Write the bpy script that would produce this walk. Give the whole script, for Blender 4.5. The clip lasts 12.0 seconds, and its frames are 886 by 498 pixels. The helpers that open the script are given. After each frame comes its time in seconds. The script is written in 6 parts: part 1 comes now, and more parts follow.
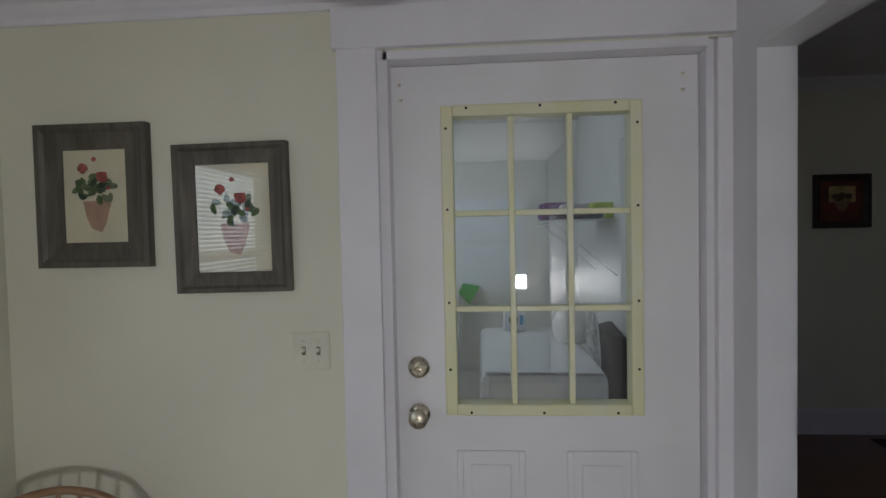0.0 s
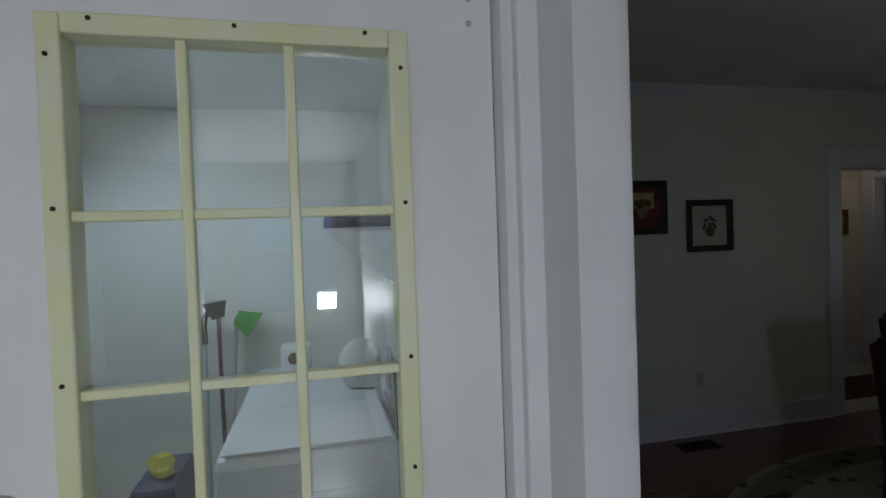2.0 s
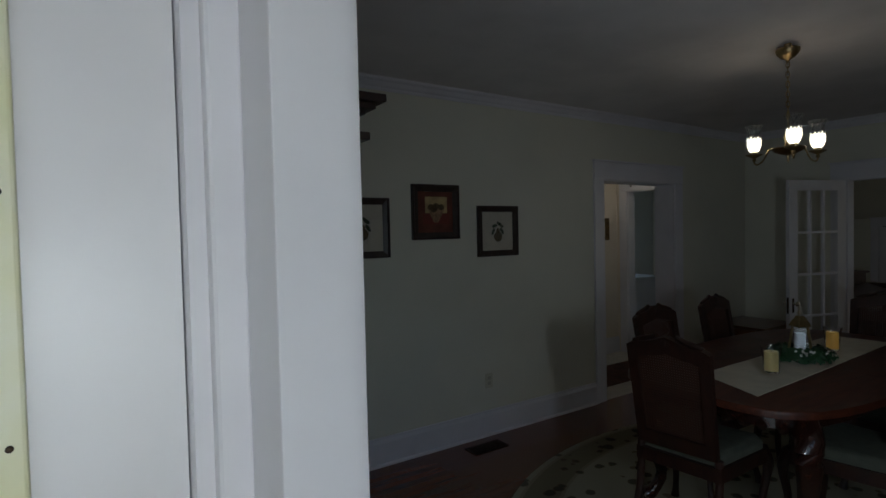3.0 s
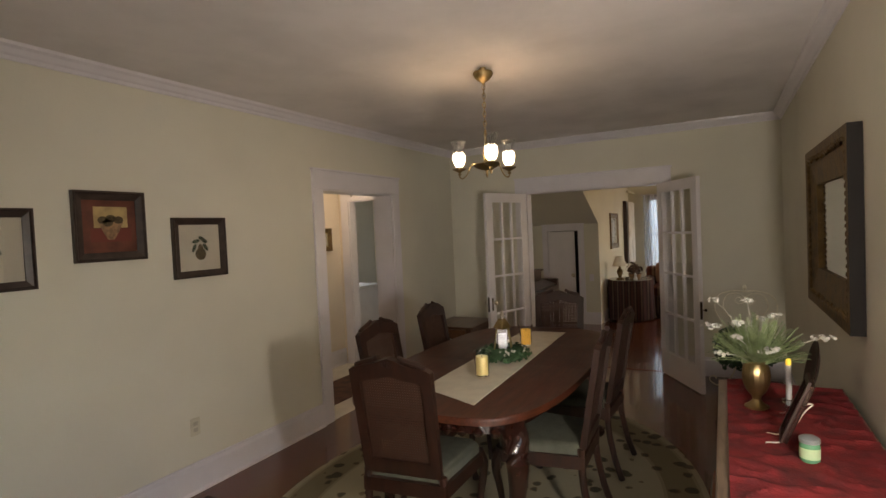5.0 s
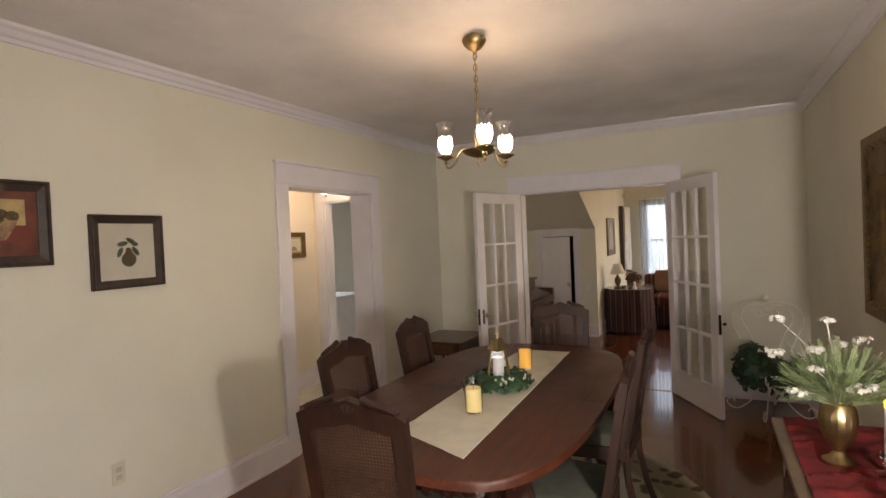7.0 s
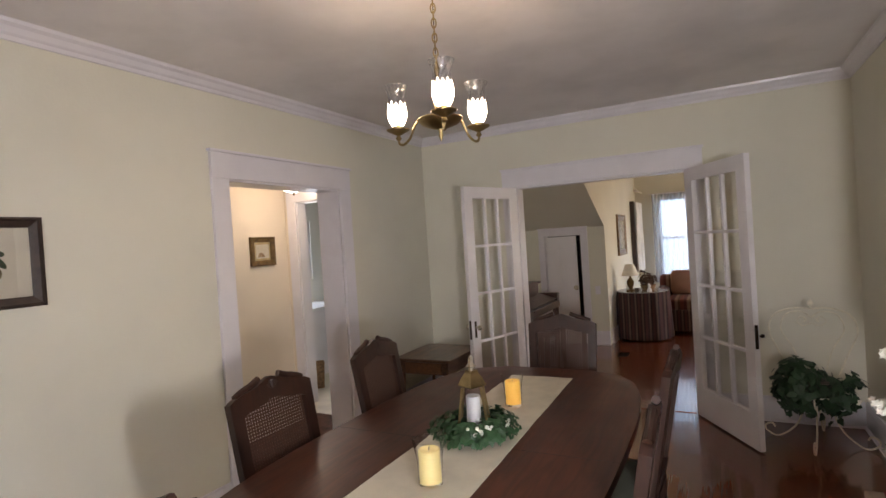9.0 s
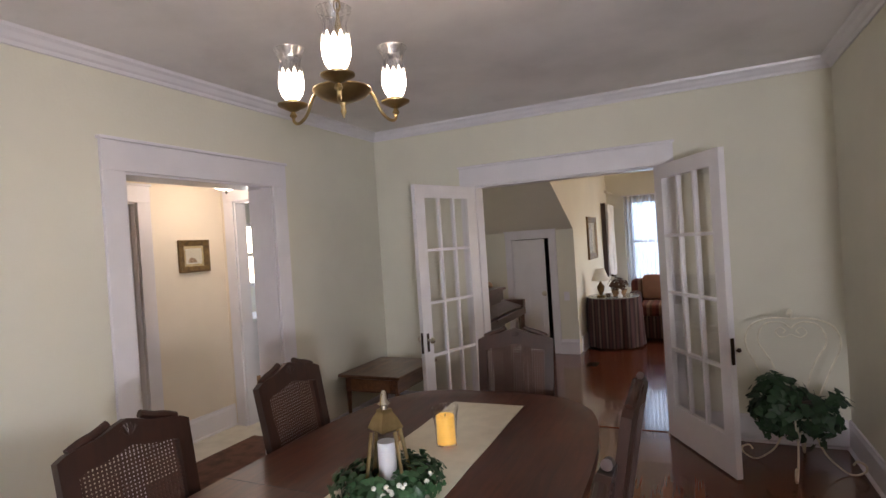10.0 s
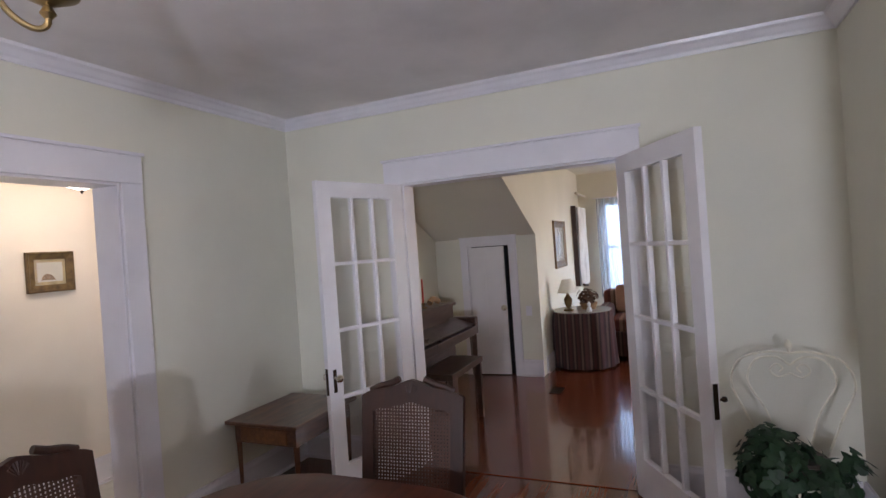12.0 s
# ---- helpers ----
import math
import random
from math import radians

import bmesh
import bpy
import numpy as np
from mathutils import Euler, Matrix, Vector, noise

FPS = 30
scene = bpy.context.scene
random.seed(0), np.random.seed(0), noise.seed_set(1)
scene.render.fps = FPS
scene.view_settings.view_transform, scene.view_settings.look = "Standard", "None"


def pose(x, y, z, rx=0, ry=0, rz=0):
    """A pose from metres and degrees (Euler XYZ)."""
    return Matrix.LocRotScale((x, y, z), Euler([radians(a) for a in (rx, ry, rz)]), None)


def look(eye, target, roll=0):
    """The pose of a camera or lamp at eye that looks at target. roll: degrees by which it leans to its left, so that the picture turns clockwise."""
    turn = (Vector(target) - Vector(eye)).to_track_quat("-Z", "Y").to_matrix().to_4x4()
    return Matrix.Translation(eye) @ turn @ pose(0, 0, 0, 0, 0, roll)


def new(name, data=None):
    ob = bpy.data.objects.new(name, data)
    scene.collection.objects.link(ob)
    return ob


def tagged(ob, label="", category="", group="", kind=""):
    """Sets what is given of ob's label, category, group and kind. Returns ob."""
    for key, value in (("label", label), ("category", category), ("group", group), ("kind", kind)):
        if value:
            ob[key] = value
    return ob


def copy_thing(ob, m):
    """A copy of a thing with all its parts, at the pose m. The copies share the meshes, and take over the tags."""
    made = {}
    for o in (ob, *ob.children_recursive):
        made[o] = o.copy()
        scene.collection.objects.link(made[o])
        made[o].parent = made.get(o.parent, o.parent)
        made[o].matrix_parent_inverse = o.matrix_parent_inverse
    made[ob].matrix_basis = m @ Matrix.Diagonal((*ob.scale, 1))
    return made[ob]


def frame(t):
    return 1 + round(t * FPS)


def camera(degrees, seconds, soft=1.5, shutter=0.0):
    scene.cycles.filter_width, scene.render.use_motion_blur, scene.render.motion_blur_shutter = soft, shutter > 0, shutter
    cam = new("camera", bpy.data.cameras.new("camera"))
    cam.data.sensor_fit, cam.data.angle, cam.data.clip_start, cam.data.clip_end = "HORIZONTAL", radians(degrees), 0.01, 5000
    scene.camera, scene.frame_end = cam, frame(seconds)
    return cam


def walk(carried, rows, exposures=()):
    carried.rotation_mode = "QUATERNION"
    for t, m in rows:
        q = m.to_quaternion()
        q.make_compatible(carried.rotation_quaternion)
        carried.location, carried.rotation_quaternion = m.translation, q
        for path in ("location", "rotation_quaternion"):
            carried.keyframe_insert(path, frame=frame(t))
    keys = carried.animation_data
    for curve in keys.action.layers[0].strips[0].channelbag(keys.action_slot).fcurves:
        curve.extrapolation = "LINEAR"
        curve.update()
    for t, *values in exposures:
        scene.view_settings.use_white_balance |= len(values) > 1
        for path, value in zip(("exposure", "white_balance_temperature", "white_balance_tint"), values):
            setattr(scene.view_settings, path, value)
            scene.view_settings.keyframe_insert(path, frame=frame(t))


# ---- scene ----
cam = camera(79.6, 12.0)
PATH = [
    (0, (-0.059, -0.014, 1.554), (-0.205, 1.979, 1.487), -1.2),
    (0.5, (-0.015, 0.169, 1.552), (-0.136, 2.165, 1.522), -1.3),
    (1, (0.039, 0.355, 1.569), (-0.071, 2.352, 1.527), -1.4),
    (1.5, (0.091, 0.518, 1.576), (0.189, 2.515, 1.536), -1.8),
    (2, (0.248, 0.65, 1.553), (0.712, 2.595, 1.507), -2.0),
    (2.5, (0.402, 0.767, 1.562), (1.197, 2.602, 1.511), -1.4),
    (3, (0.499, 0.869, 1.563), (1.602, 2.537, 1.502), -1.3),
    (3.5, (0.608, 1.007, 1.564), (1.986, 2.455, 1.495), -1.2),
    (5.3, (0.908, 1.061, 1.602), (2.695, 1.957, 1.541), -2.2),
    (5.5, (1.005, 1.08, 1.579), (2.797, 1.967, 1.522), -1.8),
    (6, (1.11, 1.151, 1.583), (2.909, 2.023, 1.528), -2.0),
    (6.5, (1.231, 1.24, 1.569), (3.03, 2.114, 1.524), -2.2),
    (8.5, (1.776, 1.376, 1.55), (3.53, 2.336, 1.521), -3.3),
    (9, (2.06, 1.412, 1.535), (3.832, 2.338, 1.511), -3.7),
    (9.5, (2.293, 1.441, 1.528), (4.108, 2.28, 1.5), -3.5),
    (10, (2.542, 1.412, 1.526), (4.351, 2.263, 1.508), -3.7),
    (10.5, (2.781, 1.383, 1.539), (4.593, 2.229, 1.52), -3.7),
    (11, (3.031, 1.379, 1.549), (4.875, 2.152, 1.526), -3.8),
    (11.5, (3.28, 1.362, 1.552), (5.138, 2.102, 1.527), -4.1),
    (12, (3.496, 1.359, 1.542), (5.33, 2.157, 1.536), -4.0),
]

# ---- world and light ----
EXPOSURES = [(0.0, 0.0, 6150, 9), (1.5, 0.2, 5900, 4), (2.5, 0.5, 5700, 1), (3.5, 1.25, 5950, 2), (3.7, 1.5, 6100, 3), (5.3, 3.4, 8600, 16), (8.5, 3.98, 7300, 17), (11.0, 4.27, 6250, 17), (12.0, 4.32, 5950, 18)]
walk(cam, [(t, look(eye, target, roll)) for t, eye, target, roll in PATH], EXPOSURES)

SKY_STRENGTH = 0.12
world = bpy.data.worlds.new("sky")
scene.world = world
world.use_nodes = True
wn = world.node_tree
sky = wn.nodes.new("ShaderNodeTexSky")
sky.sky_type = "NISHITA"
sky.sun_disc = False
sky.sun_elevation = radians(45)
sky.sun_rotation = radians(60)
wn.links.new(sky.outputs[0], wn.nodes["Background"].inputs[0])
wn.nodes["Background"].inputs[1].default_value = SKY_STRENGTH


def area_light(name, m, w, h, power, colour):
    d = bpy.data.lights.new(name, "AREA")
    d.shape, d.size, d.size_y, d.energy, d.color = "RECTANGLE", w, h, power, colour
    ob = new(name, d)
    ob.matrix_world = m
    return ob


def point_light(name, at, power, colour, radius=0.03):
    d = bpy.data.lights.new(name, "POINT")
    d.energy, d.color, d.shadow_soft_size = power, colour, radius
    ob = new(name, d)
    ob.location = at
    return ob


DAY = (0.80, 0.90, 1.0)
ROOMCAMLIGHT = (0.89, 0.92, 0.97)
WARM = (1.0, 0.73, 0.51)
KCAMLIGHT = (0.97, 0.95, 0.92)
# fixed lamp standing in for the light carried with the camera
area_light("camera_light_kitchen", look((0.33, -2.44, 0.99), (-0.2, 1.5, 1.15)), 0.16, 0.14, 23, KCAMLIGHT)
# one still position for the camera's moving light, chosen for the chair shadows
area_light("camera_light_dining", look((1.52, 0.57, 1.30), (6.4, 2.7, 1.58)), 0.12, 0.14, 3.2, ROOMCAMLIGHT)
# added fill for the dryer top; the laundry walls have no opening
area_light("daylight_fill_laundry", look((-0.95, 3.0, 2.05), (-0.1, 3.05, 0.7)), 0.9, 0.5, 8.5, DAY)
area_light("daylight_living_east", look((12.61, 1.88, 1.35), (9, 1.9, 1.2)), 1.0, 1.4, 0.07, DAY)
# added warm fill for the living room, its source unseen
area_light("warm_fill_living", look((11.2, -1.35, 1.4), (8.6, 3.2, 1.6)), 1.6, 1.4, 3.2, (1.0, 0.77, 0.54))
area_light("daylight_bath", look((7.4, 6.3, 1.5), (7.2, 5, 1.0)), 0.6, 0.8, 0.4, DAY)
point_light("lamp_hall", (5.69, 4.78, 2.08), 0.15, (1.0, 0.82, 0.68), 0.08)
ARM_TURN, ARM_REACH = 212, 0.185
for k in range(3):
    a = radians(ARM_TURN + 120 * k)
    point_light("lamp_dining", (3.87 + ARM_REACH * math.cos(a), 2.335 + ARM_REACH * math.sin(a), 2.055), 0.155, WARM, 0.008)

# ---- materials ----


def material(name, colour, rough=0.5, metal=0.0, noise_scale=6.0, amount=0.06, bump=0.0, bump_scale=80.0, second=None, coat=0.0, glow=0.0):
    """Principled surface with mottling at two scales and fine relief."""
    m = bpy.data.materials.new(name)
    m.use_nodes = True
    nt = m.node_tree
    b = nt.nodes["Principled BSDF"]
    b.inputs["Roughness"].default_value = rough
    b.inputs["Metallic"].default_value = metal
    b.inputs["Coat Weight"].default_value = coat
    tc = nt.nodes.new("ShaderNodeTexCoord")
    n1 = nt.nodes.new("ShaderNodeTexNoise")
    n1.inputs["Scale"].default_value = noise_scale
    n1.inputs["Detail"].default_value = 5
    nt.links.new(tc.outputs["Object"], n1.inputs["Vector"])
    ramp = nt.nodes.new("ShaderNodeValToRGB")
    c2 = second or tuple(c * (1 - 3 * amount) for c in colour)
    c1 = colour if second else tuple(min(1, c * (1 + amount)) for c in colour)
    ramp.color_ramp.elements[0].color = (*c2, 1)
    ramp.color_ramp.elements[1].color = (*c1, 1)
    ramp.color_ramp.elements[0].position, ramp.color_ramp.elements[1].position = 0.2, 0.6
    nt.links.new(n1.outputs["Fac"], ramp.inputs["Fac"])
    nt.links.new(ramp.outputs["Color"], b.inputs["Base Color"])
    n2 = nt.nodes.new("ShaderNodeTexNoise")
    n2.inputs["Scale"].default_value = bump_scale
    nt.links.new(tc.outputs["Object"], n2.inputs["Vector"])
    mr = nt.nodes.new("ShaderNodeMapRange")
    mr.inputs["To Min"].default_value, mr.inputs["To Max"].default_value = max(0.0, rough - 0.08), min(1.0, rough + 0.08)
    nt.links.new(n1.outputs["Fac"], mr.inputs["Value"])
    nt.links.new(mr.outputs[0], b.inputs["Roughness"])
    if bump:
        bp = nt.nodes.new("ShaderNodeBump")
        bp.inputs["Strength"].default_value = bump
        bp.inputs["Distance"].default_value = 0.004
        nt.links.new(n2.outputs["Fac"], bp.inputs["Height"])
        nt.links.new(bp.outputs[0], b.inputs["Normal"])
    if glow:
        b.inputs["Emission Color"].default_value = (*colour, 1)
        b.inputs["Emission Strength"].default_value = glow
    return m


def wood(name, dark, light, rough=0.3, scale=(2.0, 18.0, 18.0), coat=0.3):
    """Grained and varnished wood; the grain runs along the first axis."""
    m = material(name, light, rough, coat=coat)
    nt = m.node_tree
    b = nt.nodes["Principled BSDF"]
    mp = nt.nodes.new("ShaderNodeMapping")
    mp.inputs["Scale"].default_value = scale
    tc = [n for n in nt.nodes if n.type == "TEX_COORD"][0]
    n = nt.nodes.new("ShaderNodeTexNoise")
    n.inputs["Scale"].default_value, n.inputs["Detail"].default_value, n.inputs["Distortion"].default_value = 2.0, 6, 0.8
    nt.links.new(tc.outputs["Object"], mp.inputs["Vector"])
    nt.links.new(mp.outputs[0], n.inputs["Vector"])
    r = nt.nodes.new("ShaderNodeValToRGB")
    r.color_ramp.elements[0].color, r.color_ramp.elements[1].color = (*dark, 1), (*light, 1)
    r.color_ramp.elements[0].position, r.color_ramp.elements[1].position = 0.32, 0.68
    nt.links.new(n.outputs["Fac"], r.inputs["Fac"])
    nt.links.new(r.outputs["Color"], b.inputs["Base Color"])
    return m


def floor_boards(name, dark, light, along_x=True, width=0.057, length=1.6, rough=0.18):
    m = material(name, light, rough, coat=0.4)
    nt = m.node_tree
    b = nt.nodes["Principled BSDF"]
    tc = [n for n in nt.nodes if n.type == "TEX_COORD"][0]
    br = nt.nodes.new("ShaderNodeTexBrick")
    br.inputs["Scale"].default_value = 1.0
    br.inputs["Brick Width"].default_value, br.inputs["Row Height"].default_value = length, width
    br.inputs["Mortar Size"].default_value = 0.0012
    br.inputs["Color1"].default_value, br.inputs["Color2"].default_value, br.inputs["Mortar"].default_value = (*dark, 1), (*light, 1), (0.09, 0.03, 0.016, 1)
    mp = nt.nodes.new("ShaderNodeMapping")
    if not along_x:
        mp.inputs["Rotation"].default_value = (0, 0, radians(90))
    nt.links.new(tc.outputs["Object"], mp.inputs["Vector"])
    nt.links.new(mp.outputs[0], br.inputs["Vector"])
    gm = nt.nodes.new("ShaderNodeMapping")
    gm.inputs["Scale"].default_value = (1.5, 40, 1) if along_x else (40, 1.5, 1)
    g = nt.nodes.new("ShaderNodeTexNoise")
    g.inputs["Scale"].default_value, g.inputs["Detail"].default_value = 3.0, 5
    nt.links.new(tc.outputs["Object"], gm.inputs["Vector"])
    nt.links.new(gm.outputs[0], g.inputs["Vector"])
    mx = nt.nodes.new("ShaderNodeMix")
    mx.data_type, mx.blend_type = "RGBA", "MULTIPLY"
    mx.inputs["Factor"].default_value = 0.35
    nt.links.new(br.outputs["Color"], mx.inputs["A"])
    nt.links.new(g.outputs["Color"], mx.inputs["B"])
    nt.links.new(mx.outputs["Result"], b.inputs["Base Color"])
    bp = nt.nodes.new("ShaderNodeBump")
    bp.inputs["Strength"].default_value, bp.inputs["Distance"].default_value = 0.15, 0.0015
    bp.invert = True
    nt.links.new(br.outputs["Fac"], bp.inputs["Height"])
    nt.links.new(bp.outputs[0], b.inputs["Normal"])
    return m


def stripes(name, colours, period=0.09, rough=0.9):
    """Woven cloth with upright stripes round the thing."""
    m = material(name, colours[0], rough, bump=0.3, bump_scale=400)
    nt = m.node_tree
    b = nt.nodes["Principled BSDF"]
    tc = [n for n in nt.nodes if n.type == "TEX_COORD"][0]
    sx = nt.nodes.new("ShaderNodeSeparateXYZ")
    nt.links.new(tc.outputs["Object"], sx.inputs[0])
    add = nt.nodes.new("ShaderNodeMath")
    add.operation = "DIVIDE"
    nt.links.new(sx.outputs["Y"], add.inputs[0])
    add.inputs[1].default_value = period
    fr = nt.nodes.new("ShaderNodeMath")
    fr.operation = "FRACT"
    nt.links.new(add.outputs[0], fr.inputs[0])
    r = nt.nodes.new("ShaderNodeValToRGB")
    r.color_ramp.interpolation = "CONSTANT"
    el = r.color_ramp.elements
    el[0].color, el[1].color = (*colours[0], 1), (*colours[1], 1)
    el[0].position, el[1].position = 0.0, 0.3
    for k, c in enumerate(colours[2:]):
        e = el.new(0.5 + 0.25 * k)
        e.color = (*c, 1)
    nt.links.new(fr.outputs[0], r.inputs["Fac"])
    nt.links.new(r.outputs["Color"], b.inputs["Base Color"])
    return m


def glass(name, tint=(1, 1, 1), rough=0.0):
    m = bpy.data.materials.new(name)
    m.use_nodes = True
    b = m.node_tree.nodes["Principled BSDF"]
    b.inputs["Base Color"].default_value = (*tint, 1)
    b.inputs["Transmission Weight"].default_value = 1.0
    b.inputs["Roughness"].default_value = rough
    b.inputs["IOR"].default_value = 1.45
    return m


def pane_glass(name, shine=0.06, rough=0.0, tint=(1, 1, 1)):
    """Thin window glass: clear, with its mirror gloss."""
    m = bpy.data.materials.new(name)
    m.use_nodes = True
    nt = m.node_tree
    nt.nodes.clear()
    out = nt.nodes.new("ShaderNodeOutputMaterial")
    mix = nt.nodes.new("ShaderNodeMixShader")
    tr = nt.nodes.new("ShaderNodeBsdfTransparent")
    tr.inputs[0].default_value = (*tint, 1)
    gl = nt.nodes.new("ShaderNodeBsdfGlossy")
    gl.inputs["Roughness"].default_value = rough
    lw = nt.nodes.new("ShaderNodeLayerWeight")
    pw = nt.nodes.new("ShaderNodeMath")
    pw.operation = "POWER"
    pw.inputs[1].default_value = 5.0
    ad = nt.nodes.new("ShaderNodeMath")
    ad.operation, ad.use_clamp = "MULTIPLY_ADD", True
    ad.inputs[1].default_value, ad.inputs[2].default_value = 0.6, shine
    nt.links.new(lw.outputs["Facing"], pw.inputs[0])
    nt.links.new(pw.outputs[0], ad.inputs[0])
    nt.links.new(ad.outputs[0], mix.inputs[0])
    nt.links.new(tr.outputs[0], mix.inputs[1])
    nt.links.new(gl.outputs[0], mix.inputs[2])
    nt.links.new(mix.outputs[0], out.inputs[0])
    return m


def light_streak_glass(name, shine):
    """Thin glass; streaks in its tint stand in for light patterns on the ceiling."""
    m = pane_glass(name, shine)
    nt = m.node_tree
    tc, mp, n, r = [nt.nodes.new("ShaderNode" + k) for k in ("TexCoord", "Mapping", "TexNoise", "ValToRGB")]
    mp.inputs["Scale"].default_value = (1.0, 1.0, 0.2)
    n.inputs["Scale"].default_value, n.inputs["Detail"].default_value = 70.0, 1.0
    r.color_ramp.elements[0].position, r.color_ramp.elements[0].color = 0.44, (0.88, 0.88, 0.89, 1)
    r.color_ramp.elements[1].position, r.color_ramp.elements[1].color = 0.56, (1, 1, 1, 1)
    nt.links.new(tc.outputs["Object"], mp.inputs["Vector"])
    nt.links.new(mp.outputs[0], n.inputs["Vector"])
    nt.links.new(n.outputs["Fac"], r.inputs["Fac"])
    nt.links.new(r.outputs["Color"], [k for k in nt.nodes if k.type == "BSDF_TRANSPARENT"][0].inputs[0])
    return m


def frosted_lit(name, colour, strength, clear):
    """Etched glass round a lit bulb: it glows, and lets part of the light straight through."""
    m = bpy.data.materials.new(name)
    m.use_nodes = True
    nt = m.node_tree
    nt.nodes.clear()
    out, mix, tr, em = [nt.nodes.new("ShaderNode" + k) for k in ("OutputMaterial", "MixShader", "BsdfTransparent", "Emission")]
    em.inputs[0].default_value, em.inputs[1].default_value = (*colour, 1), strength
    mix.inputs[0].default_value = 1 - clear
    nt.links.new(tr.outputs[0], mix.inputs[1])
    nt.links.new(em.outputs[0], mix.inputs[2])
    nt.links.new(mix.outputs[0], out.inputs[0])
    return m


def emitter(name, colour, strength):
    m = bpy.data.materials.new(name)
    m.use_nodes = True
    b = m.node_tree.nodes["Principled BSDF"]
    b.inputs["Base Color"].default_value = (*colour, 1)
    b.inputs["Emission Color"].default_value = (*colour, 1)
    b.inputs["Emission Strength"].default_value = strength
    return m


def sheer(name, colour):
    m = bpy.data.materials.new(name)
    m.use_nodes = True
    nt = m.node_tree
    nt.nodes.clear()
    out = nt.nodes.new("ShaderNodeOutputMaterial")
    m1, m2 = nt.nodes.new("ShaderNodeMixShader"), nt.nodes.new("ShaderNodeMixShader")
    tr, tl, df = nt.nodes.new("ShaderNodeBsdfTransparent"), nt.nodes.new("ShaderNodeBsdfTranslucent"), nt.nodes.new("ShaderNodeBsdfDiffuse")
    tl.inputs[0].default_value = df.inputs[0].default_value = (*colour, 1)
    m1.inputs[0].default_value, m2.inputs[0].default_value = 0.4, 0.35
    nt.links.new(tl.outputs[0], m1.inputs[1])
    nt.links.new(df.outputs[0], m1.inputs[2])
    nt.links.new(tr.outputs[0], m2.inputs[2])
    nt.links.new(m1.outputs[0], m2.inputs[1])
    nt.links.new(m2.outputs[0], out.inputs[0])
    return m


M_WALL = material("cream_wall_paint", (0.70, 0.68, 0.58), 0.75, noise_scale=1.3, amount=0.03, bump=0.12, bump_scale=60)
M_KWALL = material("kitchen_wall_paint", (0.66, 0.64, 0.53), 0.65, noise_scale=1.3, amount=0.03, bump=0.12, bump_scale=60)
M_LAUNDRY = material("laundry_wall_paint", (0.78, 0.78, 0.74), 0.7, noise_scale=1.5, amount=0.03, bump=0.1)
M_HALL = material("hall_wall_paint", (0.74, 0.66, 0.55), 0.75, noise_scale=1.3, amount=0.03, bump=0.12, bump_scale=60)
M_CEIL = material("ceiling_paint", (0.75, 0.72, 0.72), 0.8, noise_scale=2.2, amount=0.05, bump=1.0, bump_scale=6.5)
M_TRIM = material("white_gloss_trim_paint", (0.72, 0.70, 0.74), 0.32, noise_scale=5, amount=0.02, bump=0.06, bump_scale=30)
M_DOOR = material("white_door_paint", (0.74, 0.72, 0.74), 0.35, noise_scale=4, amount=0.02, bump=0.08, bump_scale=40)
M_YELLOWED = material("yellowed_plastic_trim", (0.70, 0.68, 0.42), 0.4, noise_scale=9, amount=0.06, second=(0.72, 0.70, 0.58))
M_FLOOR = floor_boards("red_brown_floor_boards", (0.155, 0.038, 0.015), (0.195, 0.050, 0.020))
M_VINYL = material("pale_vinyl_floor", (0.60, 0.57, 0.50), 0.4, noise_scale=8, amount=0.06)
M_KFLOOR = material("kitchen_vinyl_floor", (0.45, 0.42, 0.36), 0.4, noise_scale=8, amount=0.08)
M_MAHOG = wood("dark_mahogany", (0.016, 0.006, 0.005), (0.045, 0.015, 0.009), 0.25, coat=0.4)
M_TABLETOP = wood("red_mahogany_top", (0.044, 0.0105, 0.0042), (0.092, 0.023, 0.0092), 0.42, coat=0.04)
M_CHAIR = wood("dark_carved_walnut", (0.015, 0.0045, 0.002), (0.037, 0.0110, 0.005), 0.5, (12.0, 12.0, 2.0), 0.03)
M_OAKSIDE = wood("brown_side_table_wood", (0.06, 0.025, 0.014), (0.15, 0.065, 0.03), 0.35)
M_PIANO = wood("dark_piano_wood", (0.03, 0.014, 0.010), (0.07, 0.035, 0.025), 0.3)
M_CANE = material("brown_woven_cane", (0.052, 0.021, 0.012), 0.6, noise_scale=30, amount=0.1)
M_SEAT = material("pale_green_upholstery", (0.085, 0.09, 0.066), 0.9, noise_scale=20, amount=0.1, bump=0.4, bump_scale=300)
M_RUNNER = material("cream_linen_runner", (0.62, 0.57, 0.45), 0.9, noise_scale=12, amount=0.04, bump=0.4, bump_scale=350)
M_BRASS = material("antique_brass", (0.36, 0.27, 0.135), 0.38, 1.0, noise_scale=20, amount=0.12)
M_NICKEL = material("worn_brushed_nickel", (0.55, 0.50, 0.40), 0.28, 1.0, noise_scale=30, amount=0.08)
M_DARKMETAL = material("dark_bronze", (0.05, 0.035, 0.025), 0.4, 1.0)
M_GOLD = material("old_gilt", (0.21, 0.135, 0.055), 0.5, 0.6, noise_scale=18, amount=0.2, bump=0.9, bump_scale=60, second=(0.06, 0.035, 0.02))
M_FRAMEDARK = material("dark_picture_frame", (0.035, 0.022, 0.018), 0.4, noise_scale=20, amount=0.2, bump=0.4, bump_scale=70)
